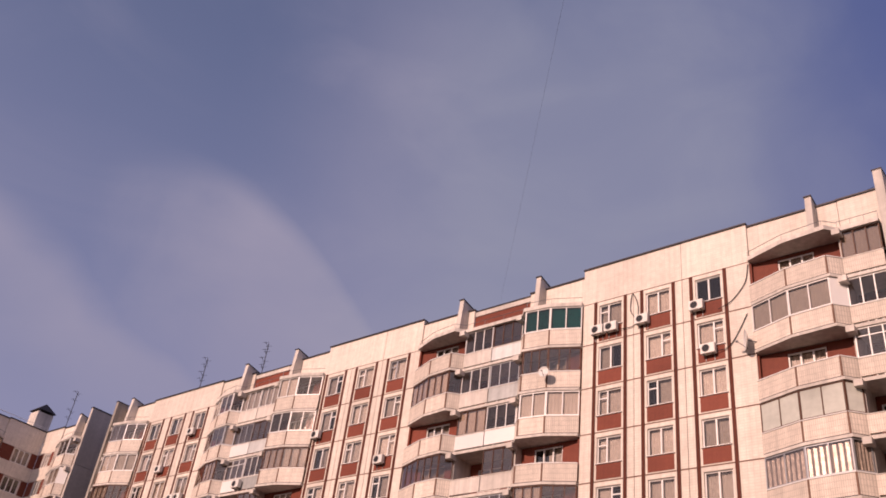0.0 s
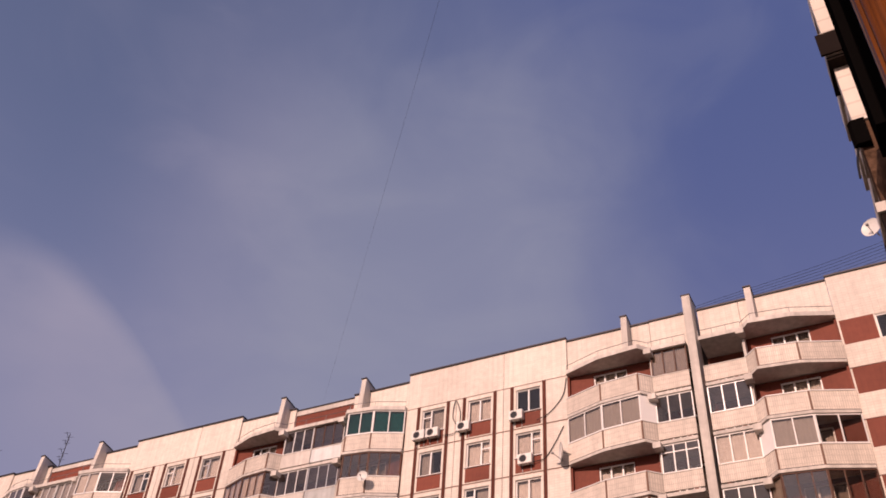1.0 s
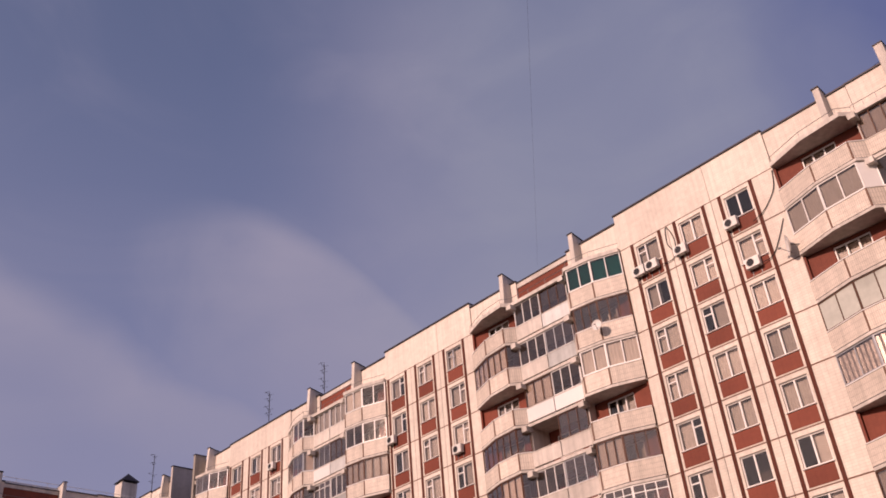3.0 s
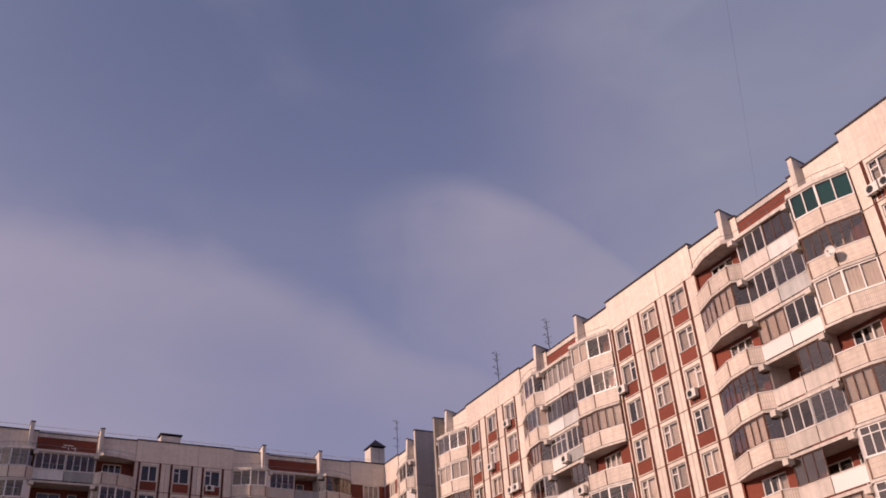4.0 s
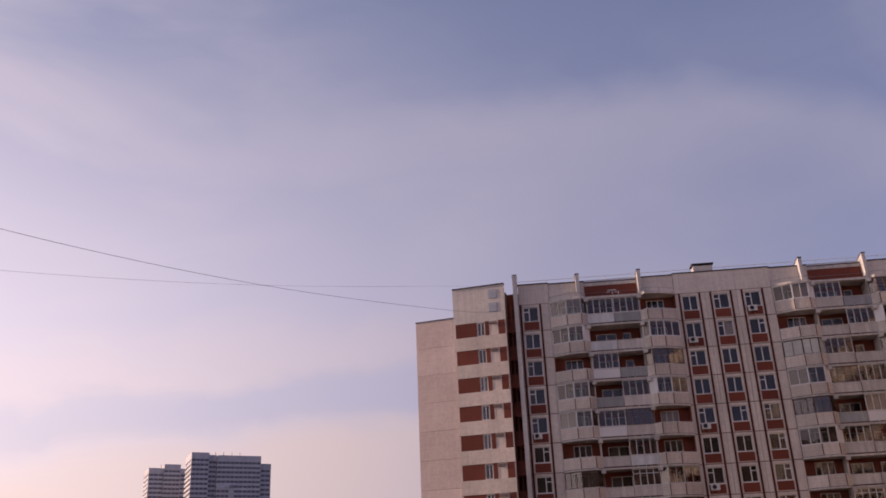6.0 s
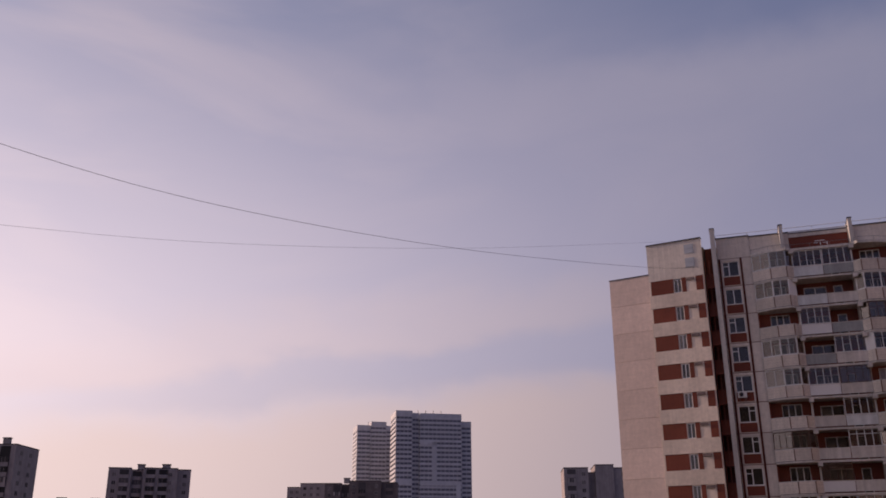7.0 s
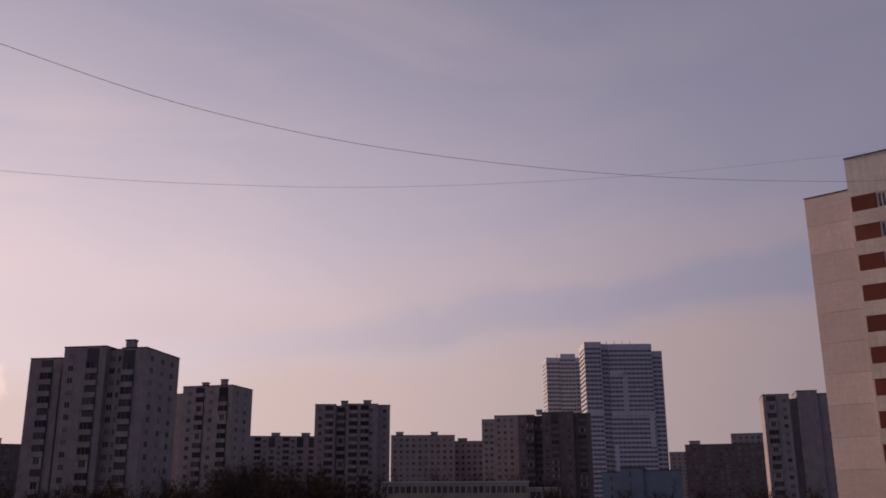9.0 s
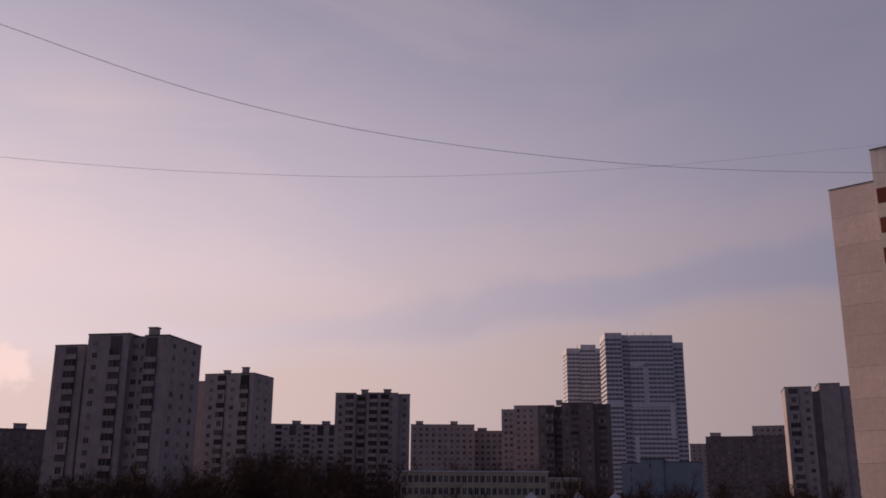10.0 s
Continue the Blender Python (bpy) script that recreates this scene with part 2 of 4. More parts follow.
M_CRUMB = material("crumbling_mortar", (0.13, 0.075, 0.05), 0.95, grain=0.6, scale=22, stain=0.4, stain_scale=4.0, bump=0.8)
# Near-black tone carrying the shade on parts of the near front.
M_EDGE_SHADE = material("shade_dark_edge", (0.018, 0.013, 0.012), 0.9, scale=9, bump=0.5)
M_ROOF = material("roof_felt", (0.07, 0.065, 0.065), 0.95)
M_FAR = material("far_panel_grey", (0.40, 0.335, 0.32), 0.9, streak=0.2, stain=0.2, scale=0.8)
M_FAR2 = material("far_panel_pale", (0.45, 0.375, 0.345), 0.9, streak=0.2, stain=0.2, scale=0.8)
M_FARD = material("far_panel_dark", (0.225, 0.175, 0.162), 0.9, streak=0.2, stain=0.2, scale=0.8)
M_FARW = material("far_white_spandrel", (0.66, 0.63, 0.63), 0.7)
M_FARB = material("far_blue_sheet", (0.24, 0.29, 0.33), 0.8)
M_SCHOOL = material("school_yellow_render", (0.50, 0.43, 0.30), 0.9, stain=0.2)
# Dark glass of far windows; also the painted shade inside far loggias.
M_FARGL_SHADE = material("far_glass_and_loggia_shade", (0.085, 0.070, 0.068), 0.5, per_piece=0.6)
# Pane tone lightened in place of the sky's reflection.
M_FARPANE = material("far_pane_sky_tone", (0.15, 0.125, 0.12), 0.5, per_piece=0.7)
M_SKYGL = material("tower_glass", (0.19, 0.18, 0.20), 0.2)
M_BARK = material("bare_bark", (0.042, 0.024, 0.018), 0.95, scale=12, bump=0.4)
M_SNOW = material("old_snow", (0.72, 0.73, 0.76), 0.7)
M_CLEAR = glass("window_glass", (0.80, 0.77, 0.74), 0.05)
M_SMOKE = glass("smoky_balcony_glass", (0.74, 0.68, 0.63), 0.085)
M_TEAL = glass("teal_balcony_glass", (0.06, 0.30, 0.31), 0.05)

M_GROUND = material("winter_ground", (0.07, 0.054, 0.044), 0.95, stain=0.6, stain_scale=0.03, scale=0.5)

for m, gloss in ((M_BLACK_SHADE, 0.0), (M_EDGE_SHADE, 0.03), (M_CRUMB, 0.02), (M_POST, 0.06), (M_PINE, 0.06)):
    m.node_tree.nodes["Principled BSDF"].inputs["Specular IOR Level"].default_value = gloss

# ---- shape helpers ----
MESHES = {}


def box(bm, x0, x1, y0, y1, z0, z1, slot=0):
    v = [bm.verts.new((x, y, z)) for z in (z0, z1) for x, y in ((x0, y0), (x1, y0), (x1, y1), (x0, y1))]
    for q in ((3, 2, 1, 0), (4, 5, 6, 7), (0, 1, 5, 4), (1, 2, 6, 5), (2, 3, 7, 6), (3, 0, 4, 7)):
        bm.faces.new([v[i] for i in q]).material_index = slot


def prism(bm, pts, z0, z1, slot=0):
    """An upright prism over the plan polygon pts."""
    a = [bm.verts.new((x, y, z0)) for x, y in pts]
    b = [bm.verts.new((x, y, z1)) for x, y in pts]
    n = len(pts)
    bm.faces.new(list(reversed(a))).material_index = slot
    bm.faces.new(b).material_index = slot
    for i in range(n):
        bm.faces.new((a[i], a[(i + 1) % n], b[(i + 1) % n], b[i])).material_index = slot


def beam(bm, p, q, thick, z0, z1, slot=0):
    """An upright slab along the plan line p to q, thick on both sides together."""
    d = Vector((q[0] - p[0], q[1] - p[1]))
    n = Vector((-d.y, d.x)).normalized() * thick / 2
    prism(bm, [(p[0] - n.x, p[1] - n.y), (q[0] - n.x, q[1] - n.y), (q[0] + n.x, q[1] + n.y), (p[0] + n.x, p[1] + n.y)], z0, z1, slot)


def rod(bm, p, q, r, sides=5, r2=None):
    p, q = Vector(p), Vector(q)
    d = (q - p).normalized()
    s = d.cross(Vector((0, 0, 1)) if abs(d.z) < 0.9 else Vector((1, 0, 0))).normalized()
    t = d.cross(s)
    r2 = r if r2 is None else r2
    a = [bm.verts.new(p + (s * math.cos(k * math.tau / sides) + t * math.sin(k * math.tau / sides)) * r) for k in range(sides)]
    b = [bm.verts.new(q + (s * math.cos(k * math.tau / sides) + t * math.sin(k * math.tau / sides)) * r2) for k in range(sides)]
    for k in range(sides):
        bm.faces.new((a[k], a[(k + 1) % sides], b[(k + 1) % sides], b[k]))
    bm.faces.new(list(reversed(a))); bm.faces.new(b)


def mesh_of(key, materials, fill):
    """The mesh of that key, filled once by fill(bm)."""
    if key not in MESHES:
        bm = bmesh.new()
        fill(bm)
        bmesh.ops.recalc_face_normals(bm, faces=bm.faces)
        me = bpy.data.meshes.new(str(key[0]) if isinstance(key, tuple) else key)
        bm.to_mesh(me)
        bm.free()
        for m in materials:
            me.materials.append(m)
        MESHES[key] = me
    return MESHES[key]


def part(name, key, materials, fill, parent, at=(0, 0, 0), label="", turn=0.0, flip=False):
    """One mesh object under a thing or part, on the shared mesh of its key."""
    ob = new(name, mesh_of(key, materials if isinstance(materials, (list, tuple)) else [materials], fill))
    ob.parent = parent
    ob.matrix_local = Matrix.Translation(at) @ Matrix.Rotation(radians(turn), 4, "Z") @ Matrix.Diagonal((-1 if flip else 1, 1, 1, 1))
    if label:
        ob["label"] = label
    return ob


def thing(name, label, category, at=(0, 0, 0), turn=0.0, group="", kind=""):
    ob = new(name)
    ob.matrix_world = Matrix.Translation(at) @ Matrix.Rotation(radians(turn), 4, "Z")
    return tagged(ob, label, category, group, kind)


def solid(name, materials, fill, label="", category="", kind="", group="", at=(0, 0, 0), turn=0.0):
    """A top-level thing of one mesh."""
    bm = bmesh.new()
    fill(bm)
    bmesh.ops.recalc_face_normals(bm, faces=bm.faces)
    me = bpy.data.meshes.new(name)
    bm.to_mesh(me); bm.free()
    for m in (materials if isinstance(materials, (list, tuple)) else [materials]):
        me.materials.append(m)
    ob = new(name, me)
    ob.matrix_world = Matrix.Translation(at) @ Matrix.Rotation(radians(turn), 4, "Z")
    return tagged(ob, label, category, group, kind)


def lattice(bm, rects, y0, y1):
    """One joined slab in the plane of x and z, out of rectangles (x0, x1, z0, z1[, slot]) that touch."""
    xs = sorted({round(v, 4) for r in rects for v in r[:2]})
    zs = sorted({round(v, 4) for r in rects for v in r[2:4]})
    solid_cells = {}
    for i, (xa, xb) in enumerate(zip(xs, xs[1:])):
        for j, (za, zb) in enumerate(zip(zs, zs[1:])):
            cx, cz = (xa + xb) / 2, (za + zb) / 2
            for r in rects:
                if r[0] < cx < r[1] and r[2] < cz < r[3]:
                    solid_cells[i, j] = r[4] if len(r) > 4 else 0
                    break
    verts = {}

    def v(i, j, k):
        if (i, j, k) not in verts:
            verts[i, j, k] = bm.verts.new((xs[i], (y0, y1)[k], zs[j]))
        return verts[i, j, k]

    for (i, j), slot in solid_cells.items():
        quads = [((i, j, 0), (i + 1, j, 0), (i + 1, j + 1, 0), (i, j + 1, 0)), ((i, j, 1), (i, j + 1, 1), (i + 1, j + 1, 1), (i + 1, j, 1))]
        if (i - 1, j) not in solid_cells:
            quads.append(((i, j, 0), (i, j + 1, 0), (i, j + 1, 1), (i, j, 1)))
        if (i + 1, j) not in solid_cells:
            quads.append(((i + 1, j, 0), (i + 1, j, 1), (i + 1, j + 1, 1), (i + 1, j + 1, 0)))
        if (i, j - 1) not in solid_cells:
            quads.append(((i, j, 0), (i, j, 1), (i + 1, j, 1), (i + 1, j, 0)))
        if (i, j + 1) not in solid_cells:
            quads.append(((i, j + 1, 0), (i + 1, j + 1, 0), (i + 1, j + 1, 1), (i, j + 1, 1)))
        for q in quads:
            bm.faces.new([v(*c) for c in q]).material_index = slot


def pierced(bm, x0, x1, y0, y1, z0, z1, holes):
    """A wall slab with rectangular holes (x0, x1, z0, z1), which do not overlap in x."""
    rects, x = [], x0
    for a, b, c, d in sorted(holes):
        if a > x:
            rects.append((x, a, z0, z1))
        if c > z0:
            rects.append((a, b, z0, c))
        if d < z1:
            rects.append((a, b, d, z1))
        x = b
    if x < x1:
        rects.append((x, x1, z0, z1))
    lattice(bm, rects, y0, y1)


def pleats(bm, x0, x1, y, z0, z1, n, deep=0.03):
    """A hanging cloth with n folds."""
    front = [(x0 + (x1 - x0) * i / (2 * n), y + (deep if i % 2 else 0)) for i in range(2 * n + 1)]
    prism(bm, front + [(x, yy + 0.012) for x, yy in reversed(front)], z0, z1)


def polar(az, d):
    """The plan point d metres from the camera in the direction az, degrees from +y towards +x."""
    return d * math.sin(radians(az)), d * math.cos(radians(az))

# ---- panel apartment blocks ----
TOP, STOREY, FLOORS = 40.5, 2.8, 14  # the top floor's ceiling joint, floor height, floors
PARAPET = 42.6
LEVELS = [TOP - STOREY * (k + 1) for k in range(FLOORS)]  # floor levels, from the top
rng = random.Random(7)
DRAWN = {"share": 0.92, "depth": 0.2}  # how many windows have their curtains drawn, how far the balconies are recessed


def window_unit(parent, x, y, z, w, h, style, curtain=True, frame_mat=None, mirrored=False):
    """A window set into an opening whose lower left corner is (x, z) in the wall plane y: frame with its sashes, panes, curtain."""
    fm = frame_mat or M_PVC
    t = 0.07

    def fill(bm):
        rects = [(0, w, 0, t), (0, w, h - t, h), (0, t, t, h - t), (w - t, w, t, h - t)]
        posts = {"vent": (0.39,), "two": (0.5,), "three": (0.33, 0.66), "four": (0.25, 0.5, 0.75), "grid": (0.25, 0.5, 0.75)}.get(style, ())
        rects += [(w * f - 0.045, w * f + 0.045, t, h - t) for f in posts]
        if style == "vent":
            rects.append((t, w * 0.39 - 0.045, h * 0.66, h * 0.66 + 0.07))
        elif style == "grid":
            rects.append((t, w - t, h * 0.68, h * 0.68 + 0.06))
        lattice(bm, rects, 0, 0.09)

    ob = part("window", ("window", w, h, style, fm.name), fm, fill, parent, (x + (w if mirrored else 0), y, z), flip=mirrored)
    gl = part("pane", ("pane", w, h), M_CLEAR, lambda bm: box(bm, 0.03, w - 0.03, 0.04, 0.052, 0.03, h - 0.03), ob)
    gl.visible_shadow = False
    if curtain and z > 16 and rng.random() < DRAWN["share"]:
        c = rng.choice(("full", "side", "full", "side", "full", "full"))
        if c != "none":
            span = (0.05, w - 0.05) if c == "full" else (w * 0.45, w - 0.05)

            def drape(bm):
                pleats(bm, span[0], span[1], 0.2, 0.02, h - 0.05, 9)
            part("curtain", ("curtain", w, h, c), M_CURT, drape, ob)
    return ob


def column_panel(parent, x0, x1, win, z):
    """One storey-high facing panel with a window opening and tiled infill below it."""
    w = x1 - x0
    a, b = win[0] - x0, win[1] - x0
    key = ("wall_panel", round(w, 3), round(a, 3), round(b, 3))
    part("wall_panel", key, M_TILE, lambda bm: pierced(bm, 0.015, w - 0.015, 0, 0.3, 0.04, STOREY - 0.04, [(a, b, 1.0, 2.52)]), parent, (x0, 0, z))
    part("infill_panel", ("infill_panel", round(b - a, 3)), M_RED, lambda bm: box(bm, 0, b - a, -0.02, 0.0, 0.1, 0.93), parent, (win[0], 0, z))
    part("sill", ("sill", round(b - a, 3)), M_PVC, lambda bm: box(bm, -0.06, b - a + 0.06, -0.09, 0.04, 0.955, 0.99), parent, (win[0], 0, z))
    window_unit(parent, win[0], 0.1, z + 1.0, round(b - a, 3), 1.52, rng.choice(("vent", "vent", "two")), mirrored=rng.random() < 0.3,
                frame_mat=M_PVC if rng.random() < 0.9 else M_GREYF)


def flush_bay(parent, x0, x1, windows, rise=0.0):
    """A flat bay of window columns, from the ground to the parapet."""
    for a, b in windows:
        for s in (a - 0.34, b + 0.14):
            part("strip", "strip", M_STRIP, lambda bm: box(bm, 0, 0.2, -0.04, -0.002, LEVELS[-1], TOP), parent, (s, 0, 0))
    edges = [x0] + [(windows[i][1] + windows[i + 1][0]) / 2 for i in range(len(windows) - 1)] + [x1]
    for z in LEVELS:
        for i, win in enumerate(windows):
            column_panel(parent, edges[i], edges[i + 1], win, z)
        part("joint", ("joint", round(x1 - x0, 3)), M_SEAM, lambda bm: box(bm, 0, x1 - x0, 0.015, 0.28, -0.045, 0.045), parent, (x0, 0, z + STOREY))
    parapet(parent, x0, x1, [edges[-2]] if len(edges) > 2 else [], rise=rise)


def parapet(parent, x0, x1, cuts=(), y=0.0, z0=TOP + 0.015, rise=0.0):
    xs = [x0, *cuts, x1]
    for a, b in zip(xs, xs[1:]):
        part("parapet_panel", ("parapet", round(b - a, 3), round(y, 2), rise, round(z0, 2)), M_TILE, lambda bm: box(bm, 0.012, b - a - 0.012, y, y + 0.3, 0, PARAPET + rise - z0 - 0.005), parent, (a, 0, z0))
    part("coping", ("coping", round(x1 - x0, 3), round(y, 2)), M_COPING, lambda bm: box(bm, -0.02, x1 - x0 + 0.02, y - 0.09, y + 0.4, 0, 0.09), parent, (x0, 0, PARAPET + rise))


def outline(w, mirrored=False, grow=0.0):
    """The plan of a bowed balcony w wide that starts flush at its left and bows out to its right: points along its rim."""
    pts = [(0.0, -0.14 - grow), (w * 0.44, -0.88 - grow), (w - 0.6 + grow, -1.1 - grow), (w + 0.03 + grow, -0.5)]
    return [(w - x, y) for x, y in reversed(pts)] if mirrored else pts


def glazing_run(parent, p, q, z0, z1, style, lights):
    """A glazed screen of so many lights along the plan line p to q."""
    L = (Vector(q) - Vector(p)).length
    ang = math.degrees(math.atan2(q[1] - p[1], q[0] - p[0]))
    fm = {"white": M_PVC, "brown": M_WOOD, "grey": M_GREYF, "teal": M_PVC, "grid": M_PVC, "curtained": M_PVC, "boarded": M_WOOD, "foil": M_GREYF}[style]
    h = z1 - z0

    def fill(bm):
        t = 0.06
        rects = [(0, L, 0, t), (0, L, h - t, h)] + [((L - t) * i / lights, (L - t) * i / lights + t, t, h - t) for i in range(lights + 1)]
        if style == "grid":
            rects.append((t, L - t, h * 0.7, h * 0.7 + 0.05))
        lattice(bm, rects, -0.03, 0.03)

    ob = part("glazing", ("glazing", round(L, 2), round(h, 2), style, lights), fm, fill, parent, (*p, z0), turn=ang)
    g = part("board" if style == "boarded" else "pane", ("bpane", round(L, 2), round(h, 2), style), {"teal": M_TEAL, "boarded": M_BOARD}.get(style) or (M_CLEAR if style in ("white", "curtained") else M_SMOKE),
             lambda bm: box(bm, 0.03, L - 0.03, -0.006, 0.006, 0.03, h - 0.03), ob)
    g.visible_shadow = style == "boarded"
    if style == "foil":
        part("foil_sheet", ("foil", round(L, 2), round(h, 2)), M_FOIL, lambda bm: pleats(bm, 0.05, L - 0.05, 0.08, 0.06, h - 0.05, max(5, int(L * 3.7)), 0.035), ob, label="crumpled silver foil hung inside")
    # Teal panes, and some brown or grey, get an added curtain to brighten them.
    elif style in ("curtained", "teal") or (style in ("brown", "grey") and rng.random() < 0.3 * DRAWN["share"]) or (style in ("white", "grid") and rng.random() < 0.4 * DRAWN["share"]):
        def drape(bm):
            pleats(bm, 0.05, L - 0.05, 0.1, 0.03, h - 0.05, max(4, int(L * 5)), 0.02)
        part("curtain", ("bcurtain", round(L, 2), round(h, 2)), M_CURT, drape, ob)


STYLES = ("open", "brown", "white", "open", "grid", "brown", "white", "grey", "open", "white", "brown", "open", "white")


def balcony_bay(parent, x0, w, mirrored, styles, rise=-0.08):
    """A stack of bowed balconies before a recessed, tiled wall with a window and a door, under a canopy."""
    key = (round(w, 2), mirrored, DRAWN["depth"])
    rim = outline(w, mirrored)
    inner = [(x, y + 0.09) for x, y in rim]
    back = DRAWN["depth"]
    for k, z in enumerate(LEVELS):
        st = styles[k] if k < len(styles) else rng.choice(STYLES if z > 14 else STYLES + ("open",) * 8)
        part("slab", ("slab", *key), M_PLASTER, lambda bm: prism(bm, outline(w, mirrored, 0.10) + [(w, 0.85), (0, 0.85)], -0.08, 0.07), parent, (x0, 0, z))
        deck = part("balcony", ("balcony_rail", *key), M_PVC, lambda bm: [beam(bm, a, b, 0.16, 1.13, 1.18) for a, b in zip(rim, rim[1:])], parent, (x0, 0, z))
        groups = [rim[0:2], rim[1:3], rim[2:4]]
        for g, line in enumerate(groups):
            def face(bm, line=line):
                for a, b in zip(line, line[1:]):
                    beam(bm, a, b, 0.09, 0.10, 1.13)
            part("facing_panel", ("facing", *key, g), M_PANEL, face, deck)
            a = line[-1]
            if g < 2 and z > 12:
                part("seam", ("seam", *key, g), M_SEAM, lambda bm, a=a: box(bm, a[0] - 0.045, a[0] + 0.045, a[1] - 0.075, a[1] + 0.02, 0.08, 1.13), deck)
        # Dark strip at the panels' foot stands in for the slab's shadow line.
        if z > 14:
          part("drip_edge", ("foot_shade", *key), M_COPING, lambda bm: [beam(bm, a, b, 0.05, 0.075, 0.12) for a, b in zip(outline(w, mirrored, 0.045), outline(w, mirrored, 0.045)[1:])], deck)
        # back wall with window and door
        ww = min(1.9, w * 0.48)
        wx = w * 0.30 if not mirrored else w * 0.70 - ww
        part("back_wall", ("back_wall", *key), M_RED, lambda bm: pierced(bm, 0, w, back, back + 0.3, 0.1, STOREY - 0.1, [(wx, wx + ww, 1.12, 2.52)]), parent, (x0, 0, z))
        window_unit(parent, x0 + wx, back + 0.06, z + 1.12, round(ww, 2), 1.4, "three")
        part("reveal", ("reveal", back), M_RED, lambda bm: box(bm, 0, 0.12, 0.0, back, 0.1, STOREY - 0.1), parent, (x0 + (w - 0.12 if mirrored else 0), 0, z))
        # dividing wall towards the straight loggia, with its small bracket
        dx = -0.08 if mirrored else w - 0.06
        part("divider", ("divider", mirrored), M_PLASTER, lambda bm: box(bm, 0, 0.14, -0.42, 1.2, 0.1, STOREY - 0.09), parent, (x0 + dx, 0, z))
        if z > 14:
          part("bracket", ("bracket", mirrored), M_PLASTER, lambda bm: box(bm, -0.15, 0.25, -1.0, -0.42, STOREY - 0.42, STOREY - 0.1), parent, (x0 + dx, 0, z))
        if st != "open":
            boarded = st in ("white", "curtained", "grid") and rng.random() < 0.6
            for g, line in enumerate(groups):
                if g == (0 if mirrored else 2) and boarded:
                    part("side_panel", ("side_panel", *key), M_PVC, lambda bm: beam(bm, line[0], line[1], 0.05, 1.18, STOREY - 0.1), deck, label="pale closing board beside the glazing")
                    continue
                for a, b in zip(line, line[1:]):
                    n = max(1, round((Vector(b) - Vector(a)).length / (0.66 if st in ("brown", "grid") else 0.95)))
                    glazing_run(deck, a, b, 1.18, STOREY - 0.10, st, n)
    # canopy with its railing, parapet behind
    part("canopy", ("canopy", *key), M_PLASTER, lambda bm: prism(bm, outline(w, mirrored, 0.12) + [(w, 0.85), (0, 0.85)], -0.09, 0.16), parent, (x0, 0, TOP))
    rail_line = outline(w, mirrored, -0.02)

    def rail(bm):
        for a, b in zip(rail_line, rail_line[1:]):
            rod(bm, (*a, 0.55), (*b, 0.55), 0.018)
            rod(bm, (*a, 0.16), (*a, 0.55), 0.015)
    part("roof_rail", ("roof_rail", *key), M_METAL, rail, parent, (x0, 0, TOP))
    parapet(parent, x0, x0 + w, y=0.1, rise=rise)


def loggia_bay(parent, x0, x1, styles, top_red=True):
    """A stack of straight loggias, each in two halves, with a plain white apron."""
    w = x1 - x0
    key = round(w, 2)
    n = 2 if w > 4 else 1
    for k, z in enumerate(LEVELS):
        part("loggia_slab", ("loggia_slab", key), M_PLASTER, lambda bm: box(bm, 0.02, w - 0.02, -0.62, 1.2, -0.09, 0.09), parent, (x0, 0, z))
        deck = part("loggia", ("loggia_rail", key), M_PLASTER, lambda bm: box(bm, 0.02, w - 0.02, -0.58, -0.42, 1.1, 1.15), parent, (x0, 0, z))
        for i in range(n):
            a, b = w * i / n + 0.03, w * (i + 1) / n - 0.03
            st = rng.choice(STYLES) if n * k + i >= len(styles) else styles[n * k + i]
            face = M_PANEL if n == 1 else (M_SIDING if rng.random() < 0.3 else (M_PVC if rng.random() < 0.25 else M_PLASTER))
            part("apron", ("apron", key, i, face.name), face, lambda bm: box(bm, a, b, -0.56, -0.48, 0.21, 1.09), deck)
            if st != "open":
                glazing_run(deck, (a, -0.5), (b, -0.5), 1.15, STOREY - 0.1, st, max(2, round((b - a) / 0.7)))
        ww = min(2.0, w * 0.4)
        part("back_wall", ("loggia_back", key), M_RED, lambda bm: pierced(bm, 0, w, 1.2, 1.4, 0.1, STOREY - 0.1, [(w * 0.15, w * 0.15 + ww, 0.9, 2.3), (w * 0.65, w * 0.65 + 0.8, 0.15, 2.3)]), parent, (x0, 0, z))
        window_unit(parent, x0 + w * 0.15, 1.25, z + 0.9, round(ww, 2), 1.4, "two")
        window_unit(parent, x0 + w * 0.65, 1.25, z + 0.15, 0.8, 2.15, "plain")
    part("canopy", ("loggia_canopy", key), M_PLASTER, lambda bm: box(bm, 0, w, -0.7, 1.2, -0.09, 0.14), parent, (x0, 0, TOP))
    if top_red:
        part("frieze", ("frieze", key), M_RED, lambda bm: box(bm, 0, w, 0.25, 0.5, 0.16, PARAPET - TOP - 0.55), parent, (x0, 0, TOP))
        part("eaves_board", ("eaves_board", key), M_PLASTER, lambda bm: box(bm, 0, w, 0.18, 0.55, PARAPET - TOP - 0.545, PARAPET - TOP - 0.2), parent, (x0, 0, TOP))
        part("coping", ("loggia_coping", key), M_COPING, lambda bm: box(bm, 0, w, 0.12, 0.6, 0.004, 0.07), parent, (x0, 0, PARAPET - 0.2))
    else:
        parapet(parent, x0, x1, y=0.1, rise=0.25)

    def rail(bm):
        rod(bm, (0, -0.6, 0.55), (w, -0.6, 0.55), 0.018)
        for i in range(4):
            rod(bm, (w * i / 3, -0.6, 0.14), (w * i / 3, -0.6, 0.55), 0.015)
